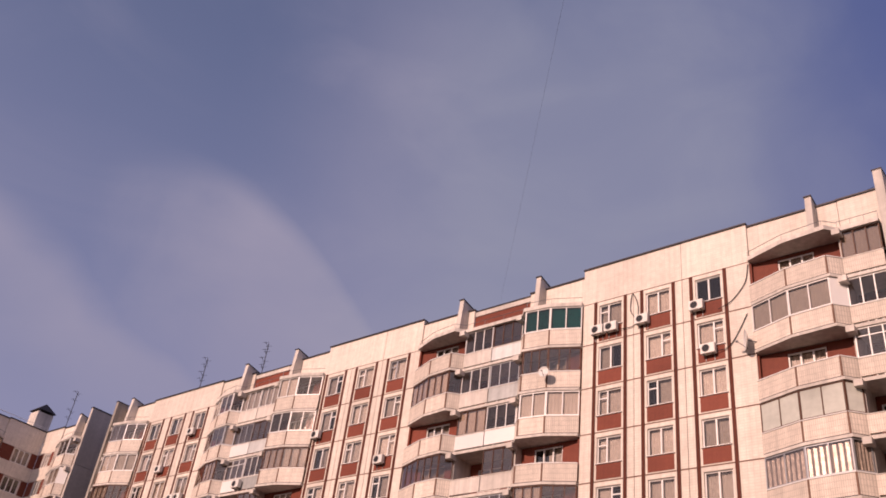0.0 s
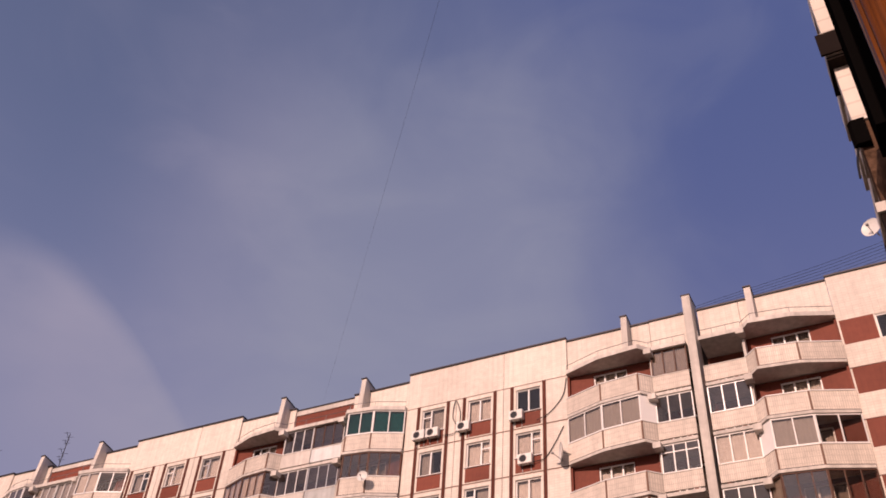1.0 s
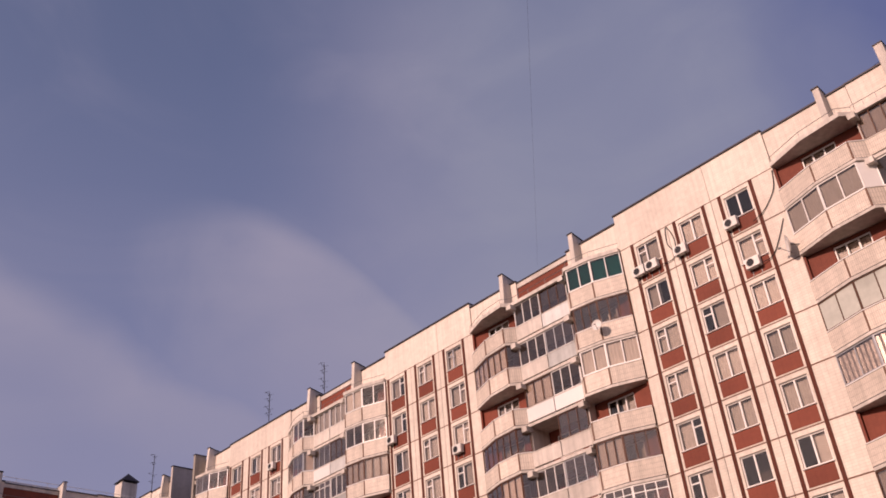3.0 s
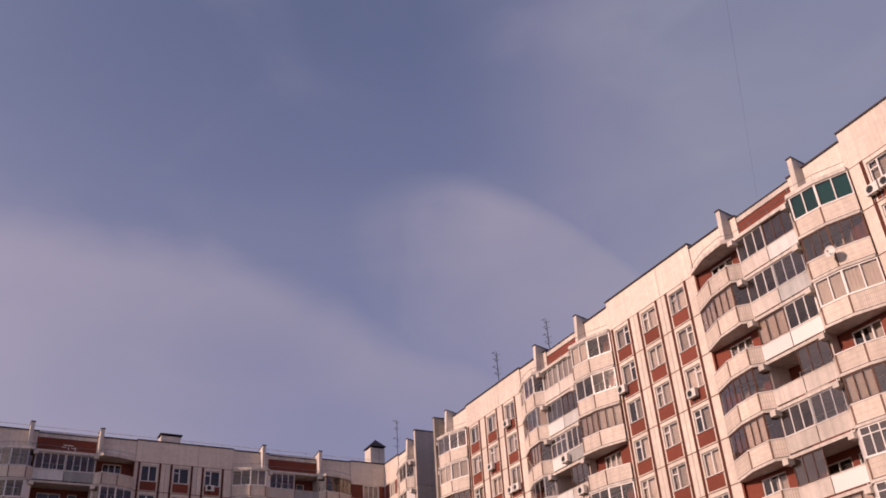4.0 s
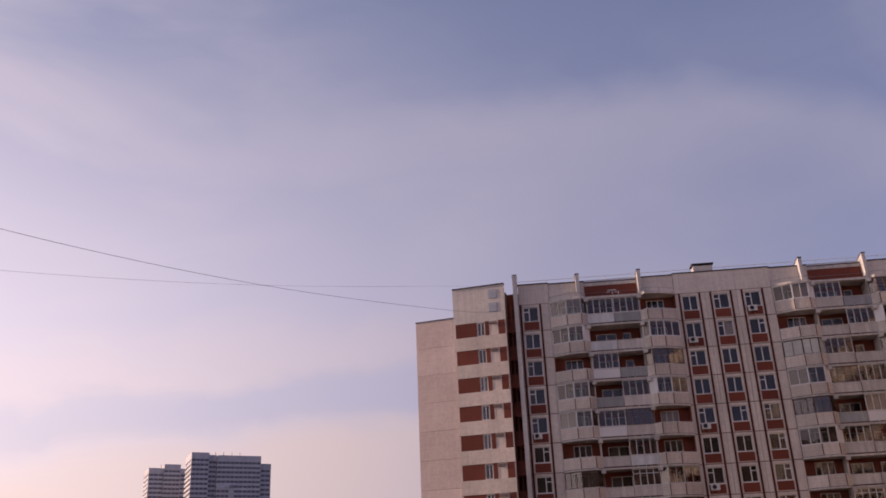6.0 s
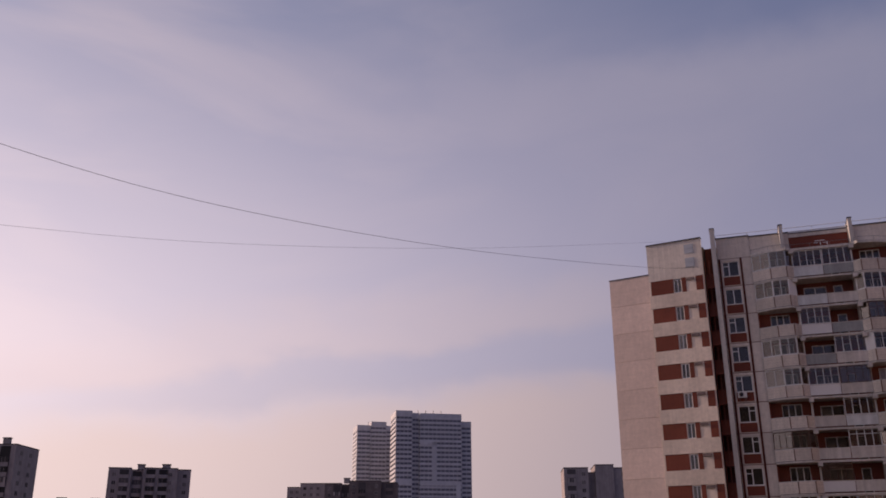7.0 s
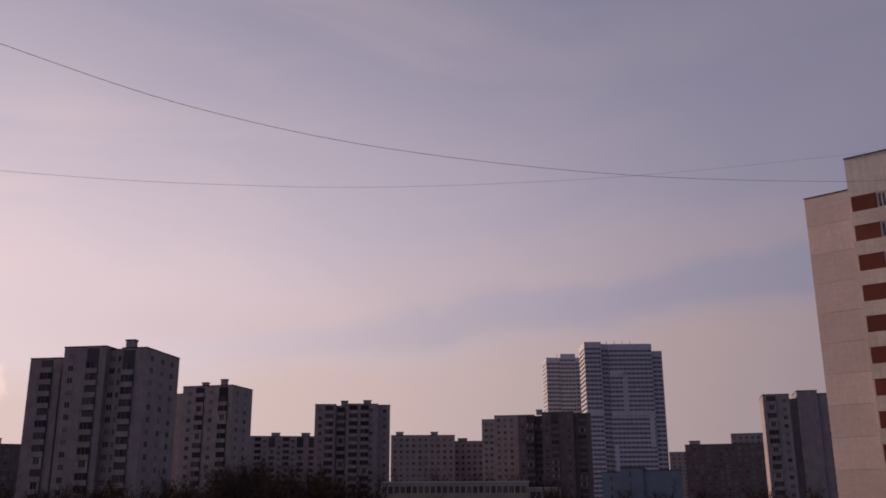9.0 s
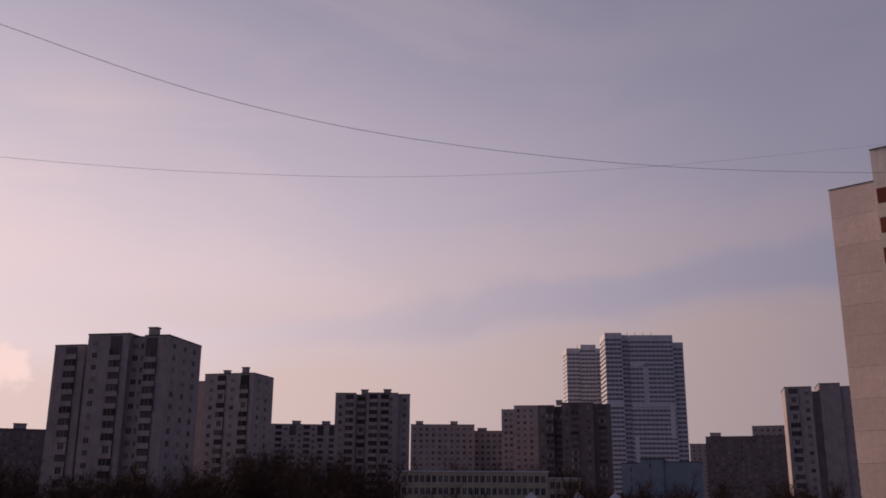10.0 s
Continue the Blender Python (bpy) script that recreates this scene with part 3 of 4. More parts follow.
    part("roof_rail", ("loggia_roof_rail", key), M_METAL, rail, parent, (x0, 0, TOP))


def pylon(parent, x, kind="wedge"):
    """A party wall that stands up over the roof: a wedge, or a post that runs down the whole front."""
    if kind == "post":
        part("pylon", "pylon_post", M_PLASTER, lambda bm: [box(bm, -0.22, 0.22, -0.68, 0.6, 0.0, PARAPET + 0.9), box(bm, -0.16, 0.16, 0.6, 1.6, PARAPET - 0.4, PARAPET + 0.4)], parent, (x, 0, 0))
        part("pylon_cap", "pylon_post_cap", M_COPING, lambda bm: box(bm, -0.25, 0.25, -0.72, 0.63, PARAPET + 0.9, PARAPET + 0.96), parent, (x, 0, 0))
        return

    def wedge(bm):
        prof = [(-0.72, TOP + 0.16), (-0.55, PARAPET + 0.55), (1.5, PARAPET + 0.12), (1.5, TOP + 0.16)]
        a = [bm.verts.new((-0.17, y, z)) for y, z in prof]
        b = [bm.verts.new((0.17, y, z)) for y, z in prof]
        bm.faces.new(a); bm.faces.new(list(reversed(b)))
        for i in range(4):
            bm.faces.new((a[i], a[(i + 1) % 4], b[(i + 1) % 4], b[i]))
    part("pylon", "pylon_wedge", M_PLASTER, wedge, parent, (x, 0, 0))

    def cap(bm):
        prof = [(-0.62, PARAPET + 0.57), (-0.62, PARAPET + 0.63), (1.6, PARAPET + 0.18), (1.6, PARAPET + 0.11)]
        a = [bm.verts.new((-0.21, y, z)) for y, z in prof]
        b = [bm.verts.new((0.21, y, z)) for y, z in prof]
        bm.faces.new(a); bm.faces.new(list(reversed(b)))
        for i in range(4):
            bm.faces.new((a[i], a[(i + 1) % 4], b[(i + 1) % 4], b[i]))
    part("pylon_cap", "pylon_wedge_cap", M_COPING, cap, parent, (x, 0, 0))


def banded_bay(parent, x0, x1, windows, reds, drop=0.0, rise=0.0, face=None):
    face = face or M_TILE
    w = x1 - x0
    for z in LEVELS:
        z -= drop
        part("apron_panel", ("band_apron", round(w, 2), face.name), face, lambda bm: box(bm, 0.01, w - 0.01, -0.06, 0.3, -0.35, 0.98), parent, (x0, 0, z))
        part("band_wall", ("band_wall", round(w, 2), tuple(windows)), face, lambda bm: pierced(bm, 0.01, w - 0.01, 0, 0.3, 0.985, STOREY - 0.355, [(a, b, 1.0, 2.4) for a, b in windows]), parent, (x0, 0, z))
        for a, b in reds:
            part("infill_panel", ("band_red", round(b - a, 2)), M_RED, lambda bm: box(bm, 0, b - a, -0.03, -0.001, 0.99, STOREY - 0.36), parent, (x0 + a, 0, z))
        for a, b in windows:
            window_unit(parent, x0 + a, 0.05, z + 1.0, round(b - a, 2), 1.4, "two" if b - a < 1.4 else "three")
    parapet(parent, x0, x1, z0=TOP - 0.34 - drop, rise=rise)


# Solid block behind a front, coloured dark in place of unlit rooms.
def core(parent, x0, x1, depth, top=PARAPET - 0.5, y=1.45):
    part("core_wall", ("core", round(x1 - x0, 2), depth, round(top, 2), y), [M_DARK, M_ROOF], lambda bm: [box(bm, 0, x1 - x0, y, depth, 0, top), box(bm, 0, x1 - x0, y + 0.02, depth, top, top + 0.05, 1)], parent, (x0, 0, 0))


def triple(x0):
    """Three window columns, 1.5 m wide, from the first one's left edge."""
    return [(x0 + 3.05 * i, x0 + 3.05 * i + 1.5) for i in range(3)]


# the long sunlit block, front towards -x: its local x is -y of the world
main = thing("apartment_building", "long cream panel block with red-brown infill and bowed balconies, sunlit", "building", (41, 0, 0), -90)
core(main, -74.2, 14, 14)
banded_bay(main, -0.75, 13.9, [(1.75, 3.6), (7.0, 8.9), (11.5, 13.2)], [(0.1, 1.7), (3.65, 6.95), (8.95, 11.4)], rise=0.4)
balcony_bay(main, -5.3, 4.55, True, ["open", "open", "white", "brown", "grey"], 0.25)
loggia_bay(main, -7.5, -5.3, ["open", "grey", "curtained", "white"], False)
pylon(main, -4.6); pylon(main, -7.85, "post")
loggia_bay(main, -10.2, -8.2, ["brown", "white", "grid", "open", "open", "brown"], False)
balcony_bay(main, -15.1, 4.9, False, ["open", "white", "open", "boarded", "foil", "open"], 0.22)
pylon(main, -11.45)
flush_bay(main, -25.45, -15.1, triple(-24.35), 0.38)
balcony_bay(main, -29.5, 4.05, True, ["teal", "brown", "curtained", "open", "brown", "grid"])
loggia_bay(main, -34.0, -29.5, ["white", "brown", "white", "grey", "brown", "white", "open", "brown", "white", "grey"])
balcony_bay(main, -38.4, 4.4, False, ["open", "brown", "open", "brown", "brown", "open"])
pylon(main, -28.5); pylon(main, -34.7)
flush_bay(main, -47.7, -38.4, triple(-47.2), 0.24)
balcony_bay(main, -51.9, 4.2, True, ["white", "white", "brown", "open", "white"])
loggia_bay(main, -56.2, -51.9, ["white", "white", "grey", "brown", "grid", "white", "open", "brown"])
balcony_bay(main, -60.2, 4.0, False, ["white", "grey", "brown", "grey"])
pylon(main, -50.9); pylon(main, -56.8)
flush_bay(main, -69.7, -60.2, triple(-69.2))
balcony_bay(main, -74.0, 4.3, True, ["grey", "white", "brown", "white"])
pylon(main, -72.6)
part("end_wall", "end_wall", M_STRIP, lambda bm: box(bm, -0.3, 0.0, 0.0, 14, 0, PARAPET), main, (-74.2, 0, 0))

part("end_fin", "end_fin", M_CONC, lambda bm: box(bm, -0.32, 0.0, -1.1, 0.0, 0, PARAPET + 0.3), main, (-74.0, 0, 0))
part("fin_cap", "fin_cap", M_COPING, lambda bm: box(bm, -0.36, 0.04, -1.15, 0.05, 0, 0.07), main, (-74.0, 0, PARAPET + 0.3))

# its last section, beyond a recess, with a plain gable end
tail = thing("apartment_building", "end section of cream block with plain gable and bowed balconies", "building", (41, 0, 0), -90)
core(tail, -88, -80.0, 14)
for k in range(8):
    part("gable_panel", ("gable_panel", 1), M_GREYGABLE, lambda bm: box(bm, -0.3, 0.0, -0.45, 11, 0.02, 5.58), tail, (-79.5, 0, PARAPET + 1.0 - 5.6 * (k + 1)))
part("coping", "gable_cap", M_COPING, lambda bm: box(bm, -0.36, 0.06, -0.5, 11, 0, 0.08), tail, (-79.5, 0, PARAPET + 1.0))
balcony_bay(tail, -84.6, 4.7, False, ["white", "white", "brown", "white", "grey"])
banded_bay(tail, -88.0, -84.6, [(1.2, 2.6)], [(0.1, 1.15), (2.65, 3.3)])
pylon(tail, -81.2)

DRAWN["share"], DRAWN["depth"] = 0.14, 0.7
# the shaded block across the end of the yard, front towards -y
cross = thing("apartment_building", "cream panel apartment block with dark red infill and balconies, in shade", "building", (0, 88, 0), 0)
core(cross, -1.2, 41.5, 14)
pylon(cross, -0.95, "post")
flush_bay(cross, -0.7, 2.4, [(-0.3, 1.2)])
balcony_bay(cross, 2.4, 3.6, False, ["grey", "white", "open", "white", "white", "open", "brown"])
loggia_bay(cross, 6.0, 11.25, ["white", "white", "open", "open", "white", "open", "open", "white", "white", "brown", "open", "white", "open", "grid"])
balcony_bay(cross, 11.25, 3.6, True, ["open", "white", "brown", "white", "open", "open", "grey"])
pylon(cross, 5.35); pylon(cross, 11.5)
flush_bay(cross, 14.85, 24.3, triple(15.5))
balcony_bay(cross, 24.3, 3.7, False, ["white", "open", "boarded", "white", "brown", "white", "open"])
loggia_bay(cross, 28.0, 33.3, ["white", "open", "open", "white", "white", "open", "brown", "white", "open", "curtained", "white", "brown", "open", "open"])
balcony_bay(cross, 33.3, 3.7, True, ["brown", "white", "brown", "open", "open", "white", "white"])
pylon(cross, 27.3); pylon(cross, 33.4)
for x, z, w, h in ((8.3, 0.95, 0.9, 0.07), (8.2, 0.75, 0.35, 0.06), (8.75, 0.55, 0.07, 0.3), (9.0, 0.72, 0.4, 0.06), (9.35, 0.5, 0.07, 0.35)):
    part("paint_bar", ("paint_bar", w, h), M_DISH, lambda bm: box(bm, 0, w, -0.006, 0, 0, h), cross, (x, 0.248, TOP + z))
part("snow_cap", "snow_cap", M_SNOW, lambda bm: box(bm, -0.6, 41.0, 0.45, 1.6, PARAPET - 0.45, PARAPET + 0.17), cross)
banded_bay(cross, 37.0, 41.0, [(1.5, 3.2)], [(0.1, 1.4), (3.3, 3.95)])

# the end block beside it, with plain gable panels and red bands
endb = thing("apartment_building", "cream block with plain gable and dark red window bands", "building", (-0.072, 86.675, 0), -10)
core(endb, -7.3, -2.2, 14)
# Strip brown instead of red tile puts the recess's shade into the colour.
part("recess_wall", "recess_wall", M_STRIP, lambda bm: box(bm, -2.1, -1.0, 1.9, 2.2, 0, 42.0), endb)
banded_bay(endb, -7.45, -2.05, [(2.45, 3.2)], [(0.2, 2.4), (3.22, 3.65), (4.6, 5.3)], drop=1.3, face=M_APRON_LIT)
for k in range(14):
    part("gable_panel", ("gable_panel", 2), M_GABLE_LIT, lambda bm: box(bm, 0.0, 4.06, 0.0, 9.5, 0.012, 2.79), endb, (-11.50, 0.16, 39.6 - 2.8 * (k + 1)), turn=-2)
part("coping", "end_cap", M_COPING, lambda bm: box(bm, -0.05, 4.06, -0.05, 9.5, 0, 0.08), endb, (-11.50, 0.16, 39.6), turn=-2)
for k in range(14):
    part("vent_box", "vent_box", M_FARD, lambda bm: box(bm, 0, 0.75, -0.12, -0.001, 2.1, 2.35), endb, (-3.75, 0, LEVELS[k] - 1.3))
for z in (41.5, 40.1):
    part("hatch", "hatch", M_GREYF, lambda bm: [box(bm, 0, 0.9, -0.03, 0.0, 0, 0.95), box(bm, 0.06, 0.84, -0.045, -0.03, 0.06, 0.45), box(bm, 0.06, 0.84, -0.045, -0.03, 0.5, 0.89)], endb, (-3.7, 0, z - 0.3))
for z in LEVELS:
    part("stair_landing", "stair_landing", M_RED, lambda bm: [box(bm, 0, 0.85, 0.35, 0.6, 0.1, 1.2), box(bm, 0, 0.85, 0.2, 1.2, -0.09, 0.09), box(bm, 0, 0.06, 0.15, 0.22, 0.1, 2.7), box(bm, 0.4, 0.46, 0.15, 0.22, 0.1, 2.7), box(bm, 0, 0.85, 0.15, 0.2, 1.2, 1.26)], endb, (-2.03, 0.5, z))

# ---- ground ----
def sheet(bm):
    n, half = 40, 2400.0
    vs = [[bm.verts.new((-half + 2 * half * i / n, -half + 2 * half * j / n, 0)) for i in range(n + 1)] for j in range(n + 1)]
    for j in range(n):
        for i in range(n):
            bm.faces.new((vs[j][i], vs[j][i + 1], vs[j + 1][i + 1], vs[j + 1][i]))


solid("ground", M_GROUND, sheet, "bare brown winter ground with old snow", "ground", "structure")


# ---- the quarter in the distance ----
frng = random.Random(5)


def far_block(label, az, d, theta, x0, x1, depth, top, wall, bays=(), base=None, pitch=2.8, win=(1.4, 1.4), cols=(), side_cols=(), roof_boxes=(), loggias=()):
    """A distant panel block. Its corner or front stands d metres off at az; theta turns it. bays: (x0, x1, y0, top) volumes."""
    px, py = polar(az, d)
    b = thing("apartment_building", label, "building", (px, py, 0), -az + theta)
    vols = bays or [(x0, x1, 0.0, top)]
    for i, (a, c, y, t) in enumerate(vols):
        part("wall", ("farwall", label, az, i), wall, lambda bm: box(bm, a, c, y, depth, 0, t), b)
        part("roof_edge", ("farroof", label, az, i), M_ROOF, lambda bm: box(bm, a - 0.1, c + 0.1, y - 0.1, depth + 0.1, t, t + 0.25), b)

    def front(x):
        return min([v[2] for v in vols if v[0] <= x <= v[1]] or [0.0]), min([v[3] for v in vols if v[0] <= x <= v[1]] or [top])

    for x in cols:
        y, t = front(x)
        for k in range(int((t - 1.5) / pitch)):
            z = t - 0.9 - pitch * (k + 1)
            hw = win[0] / 2
            part("window", ("farwin", win), [M_FAR2, M_FARPANE], lambda bm: lattice(bm, [(-hw, hw, 0, 0.09), (-hw, hw, win[1] - 0.09, win[1]), (-hw, -hw + 0.09, 0.09, win[1] - 0.09), (hw - 0.09, hw, 0.09, win[1] - 0.09),
                 (-0.05, 0.05, 0.09, win[1] - 0.09), (-hw + 0.09, -0.05, 0.09, win[1] - 0.09, 1), (0.05, hw - 0.09, 0.09, win[1] - 0.09, 1)], -0.06, 0.0), b, (x, y - 0.002, z + 0.9))
    for x in loggias:
        y, t = front(x)
        # Flat dark sheet on the wall paints the shade of the loggia recesses.
        part("loggia_shaft", ("farshade", round(t, 1)), M_FARGL_SHADE, lambda bm: box(bm, -1.5, 1.5, -0.04, 0, 0, t - 0.4), b, (x, y - 0.002, 0))
        for k in range(int((t - 2) / pitch)):
            z = t - 0.5 - pitch * (k + 1)
            how = "open" if k == 0 or frng.random() < 0.3 else frng.choice(("glazed", "glazed", "half", "pale"))
            if k == 0 and frng.random() < 0.6:
                continue
            lights = {"open": [], "glazed": [(-1.42, -0.5, 1), (-0.5, -0.43, 2), (-0.43, 0.43, 1), (0.43, 0.5, 2), (0.5, 1.42, 1)],
                      "half": [(-1.42, -1.34, 2), (-1.34, -0.2, 1), (-0.2, -0.1, 2)], "pale": [(-1.42, -0.75, 2), (-0.75, 0.0, 1), (0.0, 0.1, 2), (0.1, 0.8, 1), (0.8, 1.42, 2)]}[how]
            part("loggia", ("farloggia", wall.name, how), [wall, M_FARGL_SHADE, M_FAR2], lambda bm: [box(bm, -1.5, 1.5, -0.45, -0.045, -0.06, 0.08), lattice(bm, [(-1.5, 1.5, 0.08, 1.15)] + [(p, q, 1.15, 2.6, m) for p, q, m in lights], -0.45, -0.38)], b, (x, y, z))
    xr = vols[-1][1]
    for yy in side_cols:
        for k in range(int((top - 1.5) / pitch)):
            z = top - pitch * (k + 1)
            hw = win[0] / 2
            part("window", ("farside", win), [M_FAR2, M_FARPANE], lambda bm: lattice(bm, [(-hw, hw, 0, 0.09), (-hw, hw, win[1] - 0.09, win[1]), (-0.05, 0.05, 0.09, win[1] - 0.09), (-hw, -0.05, 0.09, win[1] - 0.09, 1), (0.05, hw, 0.09, win[1] - 0.09, 1)], -0.06, 0.0), b, (xr + 0.002, yy, z), turn=90)
    for x, y, w, h in roof_boxes:
        part("roof_house", ("roofhouse", w, h), [M_FAR2, M_ROOF], lambda bm: [box(bm, -w / 2, w / 2, -w / 3, w / 3, 0, h), box(bm, -w / 2 - 0.2, w / 2 + 0.2, -w / 3 - 0.2, w / 3 + 0.2, h, h + 0.25, 1)], b, (x, y, top + 0.2))
    return b


far_block("grey sixteen-storey panel tower with stacked loggias, backlit", -48.23, 219, -27, -33, 0, 17.5, 46.2, M_FAR,
          bays=[(-31.5, -23.5, 4.0, 45.0), (-23.5, -20.5, 6.0, 45.0), (-20.5, -10, 0.0, 46.8), (-10, -6, 1.6, 46.2), (-6, 0, 0.0, 46.2)], cols=(-18.5, -9.0, -7.0), side_cols=(3.0, 8.5, 13.5), loggias=(-27.0, -22.0, -13.2, -4.2), roof_boxes=[(-7.0, 6, 2.2, 2.6)])
far_block("grey sixteen-storey panel tower behind another one", -43.04, 290, -27, -18, 0, 14, 46.6, M_FAR,
          bays=[(-22, -17, 5.0, 45.0), (-17, 0, 0.0, 46.6)], cols=(-14.5, -7.2), side_cols=(3.5, 9.0), loggias=(-11, -3.0), roof_boxes=[(-12, 5, 1.9, 1.4), (-5.5, 5, 1.9, 2.2)])
far_block("grey panel tower with two dark recesses", -38.0, 340, -4, 0, 27.5, 15, 46.0, M_FAR,
          bays=[(0, 7.5, 0.0, 46.0), (7.5, 11.5, 2.0, 45.6), (11.5, 23.0, 0.0, 46.2), (23.0, 27.5, 2.0, 46.0)], cols=(2.0, 20.5, 25.5), loggias=(5.2, 9.5, 14.0, 18.2), roof_boxes=[(10.5, 6, 2.5, 1.6), (19, 6, 2.8, 1.8)])
far_block("pale long panel slab with rows of windows", -33.29, 450, -3, 0, 31, 12, 42.3, M_FAR2, cols=tuple(2.0 + 3.0 * i for i in range(10)), roof_boxes=[(4, 5, 3.5, 1.6), (21, 5, 3.5, 1.6)])
far_block("pale long panel slab beside a tower", -29.39, 460, -3, 0, 32, 12, 40.0, M_FAR2, cols=tuple(1.5 + 2.9 * i for i in range(11)), roof_boxes=[(4, 5, 4.5, 1.4)])
far_block("dark panel tower with stepped roofline", -25.45, 400, -6, 0, 31, 16, 47.7, M_FARD,
          bays=[(0, 7, 2.0, 47.4), (7, 10.5, 4.0, 47.0), (10.5, 24, 0.0, 48.2), (24, 31, 2.0, 47.6)], cols=(2, 12.5, 22), loggias=(5.2, 8.7, 16.0, 27.5), roof_boxes=[(9, 7, 2.5, 2.0)])
far_block("pale panel slab stepping behind a dark tower", -27.66, 430, -8, 0, 18, 14, 49.0, M_FAR2, bays=[(0, 6, 0.0, 48.0), (6, 18, -1.0, 49.6)], cols=(2, 4.5, 8, 11, 14), loggias=())
far_block("grey sixteen-storey tower with loggias and plain gable", -10.81, 330, 4, 0, 30, 16, 46.0, M_FAR,
          bays=[(0, 8.5, 0.0, 46.0), (8.5, 11.0, 2.5, 44.5), (11.0, 17.5, 0.5, 47.0), (17.5, 26, 1.5, 46.0)], cols=(6.8, 21.0), loggias=(2.6,), roof_boxes=[(14, 5, 4.5, 0.9)])
far_block("long dark slab on the skyline", -15.46, 480, -5, 0, 40, 14, 38.0, M_FARD, cols=tuple(1.8 + 3.0 * i for i in range(12)), roof_boxes=[(4.5, 5, 5.0, 1.8)])
far_block("far slab over the skyline", -12.79, 520, -5, 0, 22, 14, 45.5, M_FAR, cols=tuple(2 + 3.0 * i for i in range(7)))
far_block("low dark slab far off", -60.0, 420, -3, 0, 62, 12, 34.8, M_FARD, cols=tuple(2 + 3.0 * i for i in range(12)), roof_boxes=[(10, 5, 3, 1.6), (30, 5, 5, 2.2)])
far_block("pale slab between two towers", -41.9, 440, -3, 0, 32, 12, 41.0, M_FAR, loggias=(4.0, 10.5, 17.0, 23.5, 29.0), cols=(7.2, 13.7, 20.2), roof_boxes=[(12, 5, 4, 1.6), (26, 5, 4, 1.6)])
far_block("pale blocks in the haze far off", -16.4, 700, 0, 0, 20, 12, 45.0, M_FAR2, cols=(3, 7, 11, 15))
far_block("windowless blue-grey hall with white trim", -20.48, 300, -6, 0, 24.5, 18, 20.8, M_FARB, bays=[(0, 6, 1.0, 20.2), (6, 13, 0.0, 21.4), (13, 24.5, 0.6, 20.6)], cols=(3.0, 9.0), win=(0.7, 1.8))


def skyscraper(label, az, d, theta, w, depth, top, bays, trims=()):
    """A tall tower with white spandrels between dark bands of glass."""
    px, py = polar(az, d)
    b = thing("skyscraper", label, "building", (px, py, 0), -az + theta)
    for i, (a, c, y, t) in enumerate(bays):
        part("glass_body", ("skyglass", az, i), M_SKYGL, lambda bm: box(bm, a + 0.25, c - 0.25, y + 0.25, depth - 0.25, 0, t - 0.5), b)
        for k in range(int(t / 2.95)):
            z = t - 2.95 * (k + 1)
            part("spandrel", ("spandrel", az, i), M_FARW, lambda bm: box(bm, a, c, y, depth, 0, 1.45), b, (0, 0, z))
        n = max(2, int((c - a) / 2.6))
        for k in range(n + 1):
            part("mullion", ("mullion", az, i), M_FARW, lambda bm: box(bm, -0.11, 0.11, y - 0.08, y + 0.24, 0, t - 1.7), b, (a + 0.24 + (c - a - 0.48) * k / n, 0, 0))
        part("crown", ("crown", az, i), M_FARW, lambda bm: box(bm, a, c, y, depth, t - 1.6, t + 1.0), b)
    for k in range(4):
        part("roof_mast", ("skymast", az), M_METAL, lambda bm: rod(bm, (0, 6, 0), (0, 6, 3.0), 0.25, 5), b, (w * (0.3 + 0.1 * k), 0, bays[min(2, len(bays) - 1)][3] + 0.9))
    for x0, x1, z0, z1, y in trims:
        part("white_trim", ("trim", az, x0, z0), M_FARW, lambda bm: box(bm, x0, x1, y - 0.3, y + 0.3, z0, z1), b)
    return b


skyscraper("white-banded glass residential tower, tallest on the skyline", -21.15, 600, 8, 52, 26, 111, [(0, 11, 0.0, 111.0), (11, 16, 2.5, 110.0), (16, 44, 0.0, 109.5), (44, 51, 2.0, 105.0)], [(0.05, 11, 64, 67, 0.0), (16, 44, 64, 67, 0.0), (24, 27, 67, 92, 0.0), (16, 27, 90, 92.5, 0.0), (40, 43, 44, 64, 0.0), (17, 19.5, 25, 46, 0.0), (33, 36, 14, 30, 0.0)])
skyscraper("white-banded glass residential tower behind a taller one", -23.53, 660, 8, 29, 24, 112, [(0, 10, 1.5, 110.5), (10, 21, 0.0, 113.0), (21, 30, 1.5, 110.5)])

# the school with its lower wing
sx, sy = polar(-33.9, 270)
school = thing("school_building", "yellow four-storey school with rows of tall windows", "building", (sx, sy, 0), 33.9 - 5)
part("wall", "school_wall", M_SCHOOL, lambda bm: box(bm, 0, 42.5, 0, 14, 0, 16.9), school)
part("roof_edge", "school_roof", M_SNOW, lambda bm: box(bm, -0.2, 42.7, -0.2, 14.2, 16.9, 17.2), school)
part("wing", "school_wing", M_SCHOOL, lambda bm: box(bm, 42.5, 51.8, 1.0, 14, 0, 15.2), school)
part("wing_roof", "school_wing_roof", M_SNOW, lambda bm: box(bm, 42.5, 52.0, 0.8, 14.2, 15.2, 15.45), school)
